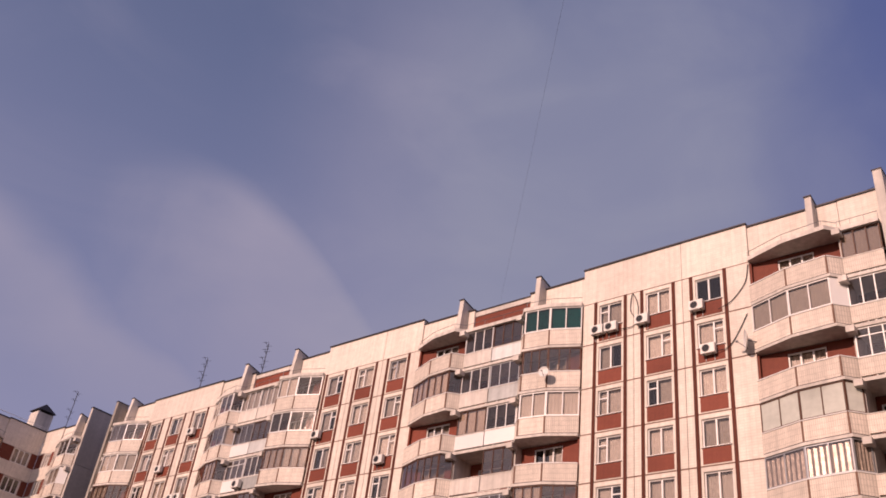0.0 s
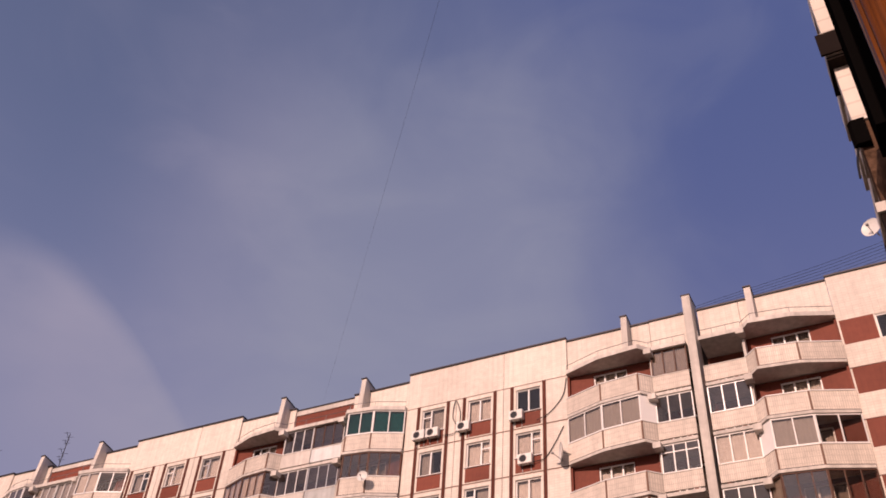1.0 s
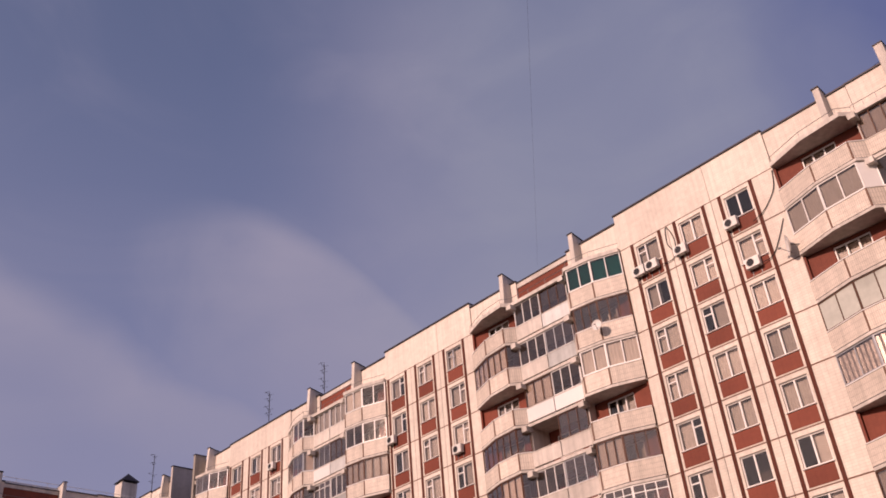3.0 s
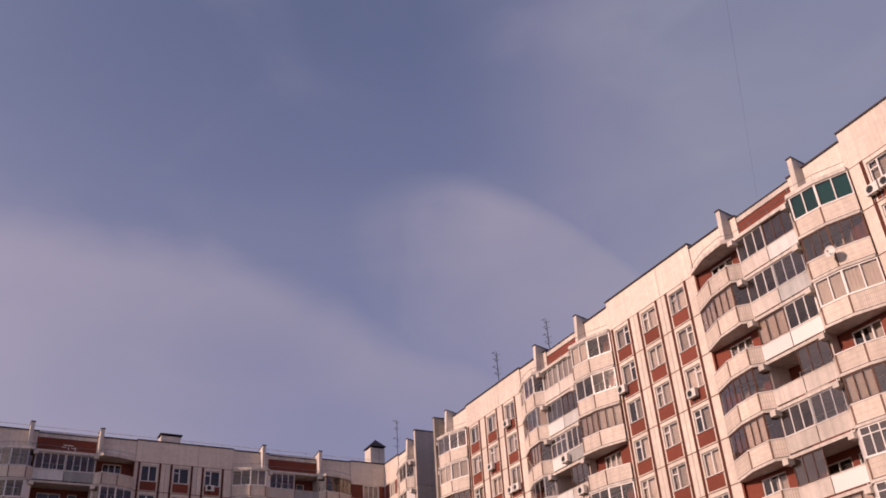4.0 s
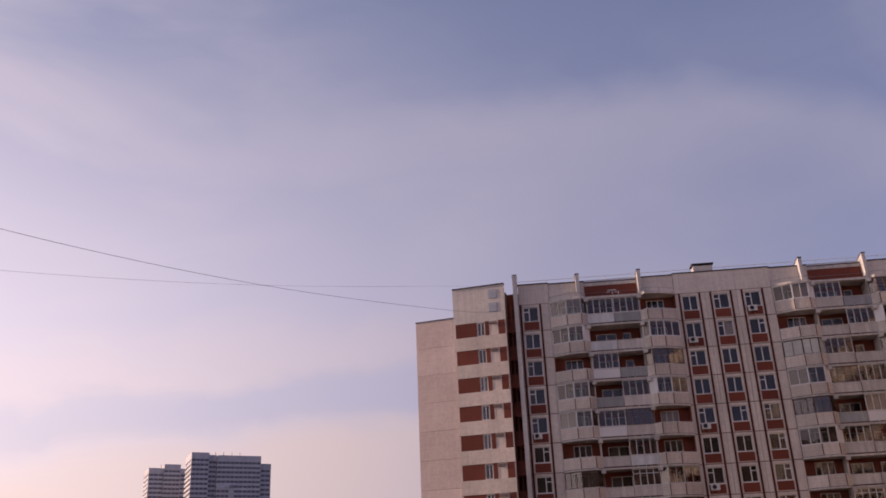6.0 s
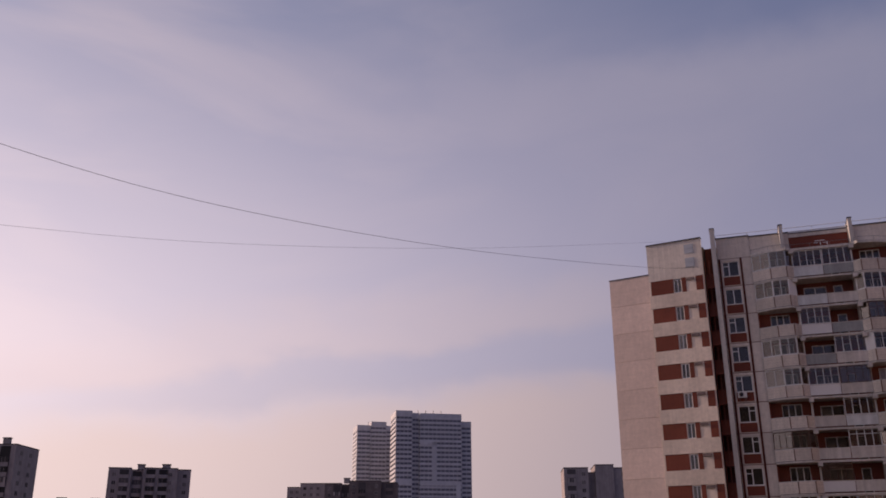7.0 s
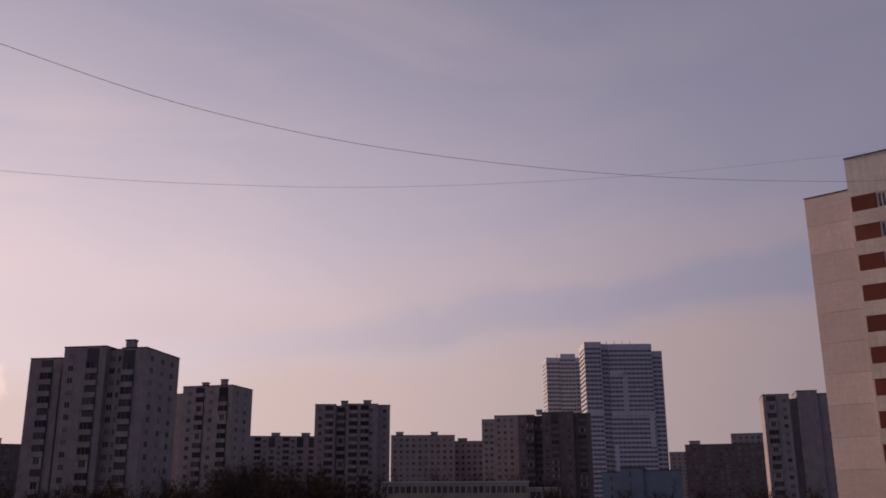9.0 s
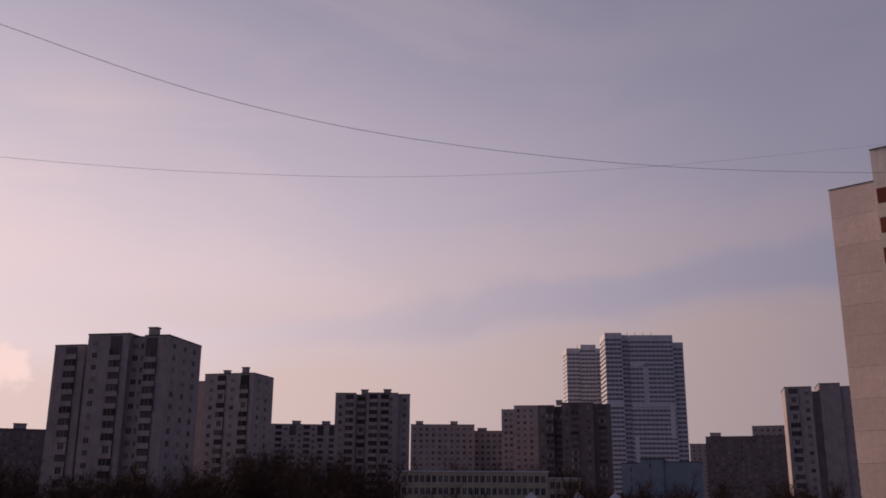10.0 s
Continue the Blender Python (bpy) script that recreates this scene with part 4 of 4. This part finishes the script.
for k in range(4):
    for i in range(24):
        part("window", "school_window", [M_FARW, M_FARGL_SHADE], lambda bm: lattice(bm, [(-0.06, 1.11, 0, 0.1), (0.49, 0.56, 0.1, 2.0), (0.0, 0.49, 0.1, 2.0, 1), (0.56, 1.05, 0.1, 2.0, 1)], -0.06, 0), school, (0.7 + 1.73 * i, -0.002, 16.9 - 3.1 - 3.4 * k))
    for i in range(5):
        part("window", "school_window", [M_FARW, M_FARGL_SHADE], lambda bm: None, school, (43.2 + 1.73 * i, 0.998, 15.2 - 3.0 - 3.4 * k))

# houses with white gables
for az, d in ((-13.4, 230), (-11.6, 236)):
    hx, hy = polar(az, d)
    shed = thing("shed", "long low shed with snow on its roof", "shed", (hx, hy, 0), -az + 6, group="snowy sheds")
    part("wall", "shed_wall", M_FARD, lambda bm: box(bm, -5, 5, 0, 12, 0, 9.0), shed)
    part("roof", "shed_roof", M_SNOW, lambda bm: prism(bm, [(-5.3, -0.3), (5.3, -0.3), (5.3, 12.3), (-5.3, 12.3)], 9.0, 9.35), shed)
for az in (-25.9, -23.1, -20.9):
    hx, hy = polar(az, 205)
    g = thing("gabled_house", "small house with pale steep gable roof", "house", (hx, hy, 0), -az, group="gabled houses")
    part("wall", "house_wall", M_FAR2, lambda bm: box(bm, -2.6, 2.6, 0, 9, 0, 8.6), g)

    def gable(bm):
        a = [bm.verts.new(p) for p in ((-3.0, -0.3, 8.6), (3.0, -0.3, 8.6), (0, -0.3, 11.6))]
        b = [bm.verts.new(p) for p in ((-3.0, 9.3, 8.6), (3.0, 9.3, 8.6), (0, 9.3, 11.6))]
        bm.faces.new(a); bm.faces.new(list(reversed(b)))
        for i in range(3):
            bm.faces.new((a[i], a[(i + 1) % 3], b[(i + 1) % 3], b[i]))
    part("roof", "house_gable", M_SNOW, gable, g)


# ---- bare trees ----
def bare_tree(bm, x, y, h, r):
    """A leafless tree: tapered trunk, limbs, and a haze of fine twigs with gaps."""
    lean = Vector((r.uniform(-0.06, 0.06), r.uniform(-0.06, 0.06), 1))
    foot = Vector((x, y, 0))
    rod(bm, foot, foot + lean * h * 0.75, h * 0.016, 5, h * 0.005)
    for _ in range(11):
        f = r.uniform(0.25, 0.75)
        p = foot + lean * h * f
        a = r.uniform(0, math.tau)
        q = p + Vector((math.cos(a) * 0.5, math.sin(a) * 0.5, r.uniform(0.7, 1.2))) * h * r.uniform(0.22, 0.36)
        rod(bm, p, q, h * 0.006, 3, h * 0.002)
        for _ in range(24):
            s = p.lerp(q, r.uniform(0.3, 1.0))
            d = Vector((r.gauss(0, 0.6), r.gauss(0, 0.6), r.uniform(0.1, 1.1))) * h * r.uniform(0.07, 0.17)
            n = Vector((r.gauss(0, 1), r.gauss(0, 1), r.gauss(0, 1))).normalized() * 0.042
            e = s + d
            bm.faces.new([bm.verts.new(v) for v in (s - n, s + n, e)])
            for _ in range(2):
                m = s.lerp(e, r.uniform(0.3, 0.8))
                d2 = Vector((r.gauss(0, 0.6), r.gauss(0, 0.6), r.uniform(0, 0.9))) * h * 0.08
                bm.faces.new([bm.verts.new(v) for v in (m - n * 0.7, m + n * 0.7, m + d2)])


trng = random.Random(3)


def grove(bm, az0, az1, d0, d1, n, h0, h1):
    for _ in range(n):
        x, y = polar(trng.uniform(az0, az1), trng.uniform(d0, d1))
        bare_tree(bm, x, y, trng.uniform(h0, h1), trng)


for args in ((-43, -37, 200, 270, 30, 16, 21), (-62, -44, 120, 205, 105, 11, 15), (-44, -34, 130, 260, 70, 12, 17), (-34, -23, 282, 330, 50, 15, 20), (-34, -24, 150, 200, 6, 9, 12), (-24, -8, 190, 290, 55, 10, 15)):
    bm = bmesh.new()
    grove(bm, *args)
    me = bpy.data.meshes.new("grove"); bm.to_mesh(me); bm.free(); me.materials.append(M_BARK)
    tagged(new("bare_trees", me), "leafless brown trees standing close together", "trees", kind="stuff")

# ---- the camera's own block: a front that runs away along +x ----
own = thing("apartment_building", "near panel block front seen along its wall, in shade", "building", (0, 0, 0), 0)
part("wall", "own_wall", M_CONC, lambda bm: box(bm, -40.0, 40.0, -14, -2.3, 0, 40.8), own)
part("roof_edge", "own_roof", M_COPING, lambda bm: box(bm, -40.2, 40.2, -14, -2.2, 40.8, 41.0), own)
for k in range(9):
    z = 18.0 + 2.8 * k
    for x0, x1, out in ((14.0, 19.0, -1.25), (24.0, 29.0, -1.75)):
        part("balcony_slab", ("own_slab", x0), M_CONC, lambda bm: box(bm, x0, x1, -2.3, out, -0.1, 0.1), own, (0, 0, z))
        part("balcony_front", ("own_front", x0), M_PANEL, lambda bm: box(bm, x0 + 0.05, x1 - 0.05, out - 0.1, out - 0.02, 0.1, 1.15), own, (0, 0, z))
part("balcony_slab", "own_floor", M_PLASTER, lambda bm: box(bm, -3.5, 5.0, -2.3, 0.5, 10.2, 10.4), own)
part("balcony_front", "own_parapet", M_PANEL, lambda bm: box(bm, -3.5, 5.0, 0.4, 0.5, 10.4, 11.4), own)
# the next loggia along the front: slabs, a pale side wall, a worn edge
for k in range(4):
    z = 17.66 + 2.8 * k
    # The second material paints the slab's shaded underside and end.
    part("balcony_slab", "own_slab_next", [M_CONC, M_EDGE_SHADE], lambda bm: [box(bm, 4.88, 5.3, -2.3, -0.32, 0.03, 0.3), box(bm, 4.9, 5.28, -2.3, -0.315, 0.0, 0.03, 1), box(bm, 4.86, 4.88, -1.2, -0.285, 0.03, 0.27, 1)], own, (0, 0, z))
    part("side_wall", "own_side_next", M_TILE, lambda bm: box(bm, 5.0, 5.12, -2.3, -0.345, 0.3, 2.8), own, (0, 0, z))
part("side_wall", "own_side_low", M_TILE, lambda bm: box(bm, 5.0, 5.12, -2.3, -0.345, 17.06, 17.66), own)
part("worn_pier", "own_pier_low", M_CRUMB, lambda bm: box(bm, 5.02, 5.2, -2.3, -0.352, 10.4, 17.06), own)
# Small lump on the front, its shade painted black.
part("rubber_flap", "own_lump", M_BLACK_SHADE, lambda bm: prism(bm, [(4.96, -0.42), (4.96, -0.325), (5.0, -0.30), (5.02, -0.42)], 16.8, 17.04), own)
# Lower box in the painted shade tone, under a pale lip.
part("bracket_box", "own_bracket_box", [M_EDGE_SHADE, M_PLASTER], lambda bm: [box(bm, 4.93, 5.02, -0.6, -0.315, 15.75, 16.12), box(bm, 4.91, 5.02, -0.62, -0.30, 16.12, 16.2, 1)], own)
# the window in whose opening the camera stands
jamb = thing("window_frame", "varnished pine window jamb with black outer frame", "window")
part("jamb", "own_jamb_pine", M_POST, lambda bm: [rod(bm, (0.6, -0.0765, 11.2), (0.6, -0.0765, 14.6), 0.0135, 20)], jamb)
part("rebate", "own_rebate", M_POST, lambda bm: box(bm, 0.612, 0.64, -0.10, -0.0605, 11.2, 14.6), jamb)
part("rebate_edge", "own_rebate_edge", M_WOOD, lambda bm: box(bm, 0.628, 0.632, -0.0605, -0.0598, 11.2, 14.6), jamb)
part("lining", "own_lining", M_PINE, lambda bm: [box(bm, 0.588, 0.61, -0.118, -0.0895, 11.2, 14.6), box(bm, 0.582, 0.61, -0.34, -0.121, 11.2, 14.6)], jamb)
# Outer frame coloured black for the deep shade it stands in.
part("outer_frame", "own_outer_frame", M_BLACK_SHADE, lambda bm: [box(bm, 0.86, 0.92, -0.34, -0.064, 12.855, 14.6)], jamb)
part("head", "own_head", M_PINE, lambda bm: box(bm, 0.55, 1.5, -0.6, -0.05, 14.6, 14.7), jamb)
part("ledge", "own_ledge", M_PLASTER, lambda bm: box(bm, 0.5, 1.5, -2.3, -0.1, 10.4, 11.2), jamb)


def worn_edge(bm):
    """The broken mortar edge of the opening, ragged along its height."""
    r = random.Random(21)
    n, deep = 90, 0.0
    rows = []
    for i in range(n + 1):
        z = 11.2 + 3.4 * i / n
        deep = 0.7 * deep + r.gauss(0, 0.004)
        y = -0.083 + deep - (0.04 if z > 13.22 else 0.0)
        rows.append([bm.verts.new(p) for p in ((1.45, -0.6, z), (1.45, y - 0.02, z), (1.36, y + r.gauss(0, 0.003), z), (1.27, y - 0.012 + r.gauss(0, 0.006), z), (1.25, y - 0.06 + r.gauss(0, 0.01), z), (1.25, -0.6, z))])
    for a, b in zip(rows, rows[1:]):
        for k in range(6):
            bm.faces.new((a[k], a[(k + 1) % 6], b[(k + 1) % 6], b[k]))
    bm.faces.new(rows[0]); bm.faces.new(list(reversed(rows[-1])))


part("worn_edge", "own_worn_edge", M_CRUMB, worn_edge, jamb, label="rough crumbling mortar edge")


# ---- air conditioners, dishes, aerials, cables ----
def air_conditioner(at, turn):
    ac = thing("air_conditioner", "white outdoor air conditioner unit on wall brackets", "air conditioner", at, turn, group="air conditioners")
    part("case", "ac_case", M_AC, lambda bm: box(bm, 0, 0.8, -0.42, -0.12, 0, 0.56), ac)
    def ring(bm):
        n = 14
        loops = [[bm.verts.new((0.3 + q * math.cos(i * math.tau / n), y, 0.28 + q * math.sin(i * math.tau / n))) for i in range(n)] for q, y in ((0.18, -0.43), (0.2, -0.45), (0.22, -0.43), (0.2, -0.415))]
        for p, q in zip(loops, loops[1:] + loops[:1]):
            for i in range(n):
                bm.faces.new((p[i], p[(i + 1) % n], q[(i + 1) % n], q[i]))
    part("fan_guard", "ac_guard", M_METAL, ring, ac)
    part("fan", "ac_fan", M_BLACKM, lambda bm: [rod(bm, (0.3, -0.424, 0.28), (0.3, -0.421, 0.28), 0.18, 14)], ac)
    for x in (0.12, 0.62):
        part("bracket", "ac_bracket", M_METAL, lambda bm: [box(bm, 0, 0.04, -0.42, 0.0, -0.05, -0.005), box(bm, 0, 0.04, -0.04, 0.0, -0.35, -0.05)], ac, (x, 0, 0))


def main_at(y, z, out=0.0):
    return (41 - out, y, z)


def on_main(y, k, dx=0.0):
    """A place on the long block's front, under the window whose left edge is at y, k floors from the top."""
    return main_at(y - dx, LEVELS[k] + 0.42)


COLS = [24.35 - 3.05 * i for i in range(3)]
for y, k, dx in ((COLS[0], 0, -0.35), (COLS[0], 0, 0.55), (COLS[1], 0, -0.5), (COLS[2], 0, -0.25), (COLS[2], 1, 0.3), (47.2, 1, -0.3), (41.1, 2, 0.2), (41.1, 6, 0.2), (69.2, 2, -0.2), (69.2, 2, 0.7), (66.15, 1, 0.1),
                 (63.1, 0, 0.2), (63.1, 2, -0.1), (63.1, 2, 0.8), (66.15, 3, 0.2), (69.2, 3, 0.3), (63.1, 4, 0.2)):
    air_conditioner(on_main(y, k, dx), -90)
for y, k in ((54.5, 2), (53.0, 3), (31.0, 6)):
    air_conditioner(main_at(y, LEVELS[k] + 0.3, 0.56), -90)
for x, k in ((15.6, 1), (15.6, 4), (-0.2, 4), (21.7, 0), (15.6, 6), (18.7, 7)):
    air_conditioner((x, 88, LEVELS[k] + 0.42), 0)


def dish(at, facing, size, label="white satellite dish on a wall arm"):
    d = thing("satellite_dish", label, "satellite dish", at, facing)
    def bowl(bm):
        rings = [[bm.verts.new((size * f * math.cos(i * math.tau / 20), -0.25 * size * f * f, size * f * math.sin(i * math.tau / 20))) for i in range(20)] for f in (0.15, 0.5, 0.8, 1.0)]
        rings2 = [[bm.verts.new((v.co.x, v.co.y + 0.02, v.co.z)) for v in r] for r in rings]
        for rr in (rings, rings2):
            bm.faces.new(rr[0])
            for a, b in zip(rr, rr[1:]):
                for i in range(20):
                    bm.faces.new((a[i], a[(i + 1) % 20], b[(i + 1) % 20], b[i]))
        for i in range(20):
            bm.faces.new((rings[3][i], rings[3][(i + 1) % 20], rings2[3][(i + 1) % 20], rings2[3][i]))
    part("bowl", ("dish", size), M_DISH, bowl, d)
    part("feed_arm", ("dish_arm", size), M_METAL, lambda bm: [rod(bm, (0, 0, -size * 0.9), (0, -size * 0.9, -size * 0.2), 0.02), rod(bm, (0, 0, 0), (0, 0.5, -0.1), 0.03), box(bm, -0.05, 0.05, -size - 0.05, -size * 0.85, -size * 0.25, -size * 0.1)], d)
    return d


dish(main_at(27.1, LEVELS[1] + 0.85, 1.45), -80, 0.32)
dish(main_at(15.35, LEVELS[1] + 0.6, 0.45), -150, 0.55, "large round mesh satellite dish seen edge-on")
dish((31.95, -1.69, 38.05), -114, 0.42)


def aerial(at, h, label="thin roof aerial with short cross bars"):
    a = thing("roof_aerial", label, "aerial", at, 20, group="roof aerials")
    part("mast", ("mast", h), M_BLACKM, lambda bm: rod(bm, (0, 0, 0), (0, 0, h), 0.035, 6), a)
    for i, (f, w) in enumerate(((0.97, 0.55), (0.8, 0.35), (0.55, 0.6), (0.38, 0.4))):
        part("cross_bar", ("cross_bar", h, i), M_BLACKM, lambda bm: [rod(bm, (-w, 0, h * f), (w, 0.3, h * f - 0.06), 0.02, 4), rod(bm, (-w * 0.7, -0.3, h * f), (-w * 0.7, 0.3, h * f), 0.015, 4), rod(bm, (w * 0.5, -0.2, h * f), (w * 0.5, 0.4, h * f), 0.015, 4)], a)


aerial((41.5, 64.3, PARAPET), 3.3)
aerial((42.3, 57.2, PARAPET + 0.1), 3.4)
aerial((41.5, 85.6, PARAPET - 0.4), 4.7)

# brick ventilation house with a dark tent roof at the inner corner, and a flat vent on the shaded block
vent = thing("roof_ventilation_house", "white roof ventilation house with dark tent cap", "roof vent", (41.0, 90.5, PARAPET - 0.5))
part("wall", "vent_wall", M_PLASTER, lambda bm: box(bm, -0.85, 0.85, -0.8, 0.8, 0, 2.9), vent)


def tent(bm):
    a = [bm.verts.new(p) for p in ((-1.0, -1.0, 0), (1.0, -1.0, 0), (1.0, 1.0, 0), (-1.0, 1.0, 0))]
    t = bm.verts.new((0.1, 0, 1.05))
    bm.faces.new(list(reversed(a)))
    for i in range(4):
        bm.faces.new((a[i], a[(i + 1) % 4], t))


part("roof", "vent_tent", M_COPING, tent, vent, (0, 0, 3.1))
for x in (-0.75, 0.75):
    part("post", "vent_post", M_METAL, lambda bm: box(bm, -0.05, 0.05, -0.75, -0.65, 0, 0.2), vent, (x, 0, 2.9))
shaft = thing("roof_vent_shaft", "low white roof vent shaft with flat cap", "roof vent", (18.1, 88.6, PARAPET - 0.4))
part("wall", "shaft_wall", M_PLASTER, lambda bm: box(bm, -0.95, 0.95, 0, 1.2, 0, 1.3), shaft)
part("cap", "shaft_cap", M_COPING, lambda bm: box(bm, -1.1, 1.1, -0.15, 1.35, 1.42, 1.52), shaft)
part("post", "shaft_post", M_METAL, lambda bm: box(bm, -0.9, -0.8, 0.1, 0.2, 1.3, 1.42), shaft)


def rail_line(label, a, b, posts, h=0.55):
    """A thin roof railing between two points."""
    a, b = Vector(a), Vector(b)
    f = thing("roof_railing", label, "railing")
    part("rail", ("rail", tuple(a), tuple(b)), M_DISH, lambda bm: rod(bm, a + Vector((0, 0, h)), b + Vector((0, 0, h)), 0.025, 4), f)
    for i in range(posts + 1):
        p = a.lerp(b, i / posts)
        part("post", ("rail_post", h), M_METAL, lambda bm: rod(bm, (0, 0, 0), (0, 0, h), 0.02, 4), f, p)


rail_line("thin pale railing along the shaded block's roof", (-0.7, 88.35, PARAPET + 0.05), (41.0, 88.35, PARAPET + 0.05), 14, 0.45)


def cable(label, pts, r=0.02):
    """A hanging cable through the given points."""
    def fill(bm):
        n = 8
        pp = [Vector(p) for p in pts]
        pp = [2 * pp[0] - pp[1], *pp, 2 * pp[-1] - pp[-2]]
        line = []
        for i in range(1, len(pp) - 2):
            for k in range(n):
                t = k / n
                a, b, c, d = pp[i - 1:i + 3]
                line.append(0.5 * ((2 * b) + (c - a) * t + (2 * a - 5 * b + 4 * c - d) * t * t + (3 * b - a - 3 * c + d) * t ** 3))
        line.append(pp[-2])
        rings = []
        for i, p in enumerate(line):
            way = line[min(i + 1, len(line) - 1)] - line[max(i - 1, 0)]
            side = way.cross(Vector((0, 0, 1)))
            side = side.normalized() if side.length > 1e-6 else Vector((1, 0, 0))
            lift = side.cross(way).normalized()
            rings.append([bm.verts.new(p + r * (math.cos(a) * side + math.sin(a) * lift)) for a in (0, math.pi / 2, math.pi, 1.5 * math.pi)])
        for p, q in zip(rings, rings[1:]):
            for k in range(4):
                bm.faces.new((p[k], p[(k + 1) % 4], q[(k + 1) % 4], q[k]))
        bm.faces.new(rings[0]); bm.faces.new(list(reversed(rings[-1])))
    solid("overhead_cable", M_BLACKM, fill, label, "cable")


def on_ray(az, el, d):
    x, y = polar(az, d)
    return (x, y, 12 + d * math.tan(radians(el)))


def hung(label, a, b, sights, r):
    """A cable in the upright plane through a and b, passing the given sights (azimuth, elevation)."""
    pts = [a]
    for az, el in sights:
        sx_, sy_ = polar(az, 1.0)
        ex, ey = b[0] - a[0], b[1] - a[1]
        d = (a[0] * ey - a[1] * ex) / (sx_ * ey - sy_ * ex)
        pts.append(on_ray(az, el, d))
    cable(label, pts + [b], r)


hung("black cable sagging across the yard", (-41, -6, 41), (-2.3, 87.6, 39.8), [(-72, 26.8), (-59.8, 25.58), (-45.9, 23.4), (-31.4, 21.46), (-16.0, 19.4), (-4.62, 17.83)], 0.012)
hung("thin cable sagging across the yard", (-42, -6, 30), (-5.5, 88.5, 43.1), [(-72, 17.2), (-58.8, 18.29), (-45.6, 18.96), (-31.4, 19.41), (-16.0, 19.57)], 0.006)
wa, wb = Vector(on_ray(55.56, 49.81, 18)), Vector((41.2, 32.0, 42.9))
cable("thin wire from roof to roof", [wa + (wa - wb) * 0.6, wa, wa.lerp(wb, 0.5), wb], 0.0028)
for i in range(6):
    s = 0.16 * i
    cable("thin wires over the roof", [(42.8 + 0.02 * i, 14.5 + 0.5 * i, PARAPET + 0.2), (42.8, 8.3, PARAPET + 1.0 + s), (42.8, 0.0, PARAPET + 1.75 + 1.3 * s), (42.8, -8.0, PARAPET + 3.1 + 1.5 * s)], 0.012)

# cables that hang from the air conditioners across the wall
cable("thin cable looping over the wall", [main_at(16.9, 37.9, 0.2), main_at(16.2, 38.3, 0.06), main_at(15.4, 39.2, 0.06), main_at(15.15, 40.3, 0.06)], 0.025)
cable("thin cable looping over the wall", [main_at(17.2, 35.4, 0.2), main_at(16.5, 35.6, 0.06), main_at(15.9, 36.4, 0.06), main_at(15.4, 37.3, 0.06)], 0.025)
cable("thin cable looping over the wall", [main_at(23.0, 38.2, 0.15), main_at(22.0, 38.3, 0.06), main_at(21.75, 39.4, 0.06), main_at(22.1, 40.4, 0.06), main_at(22.25, 39.4, 0.06), main_at(22.0, 38.8, 0.06)], 0.025)
cable("short white wire end hanging from the front", [(5.0, -0.335, 16.82), (5.0, -0.315, 16.76), (5.0, -0.29, 16.66), (5.0, -0.275, 16.52)], 0.008)
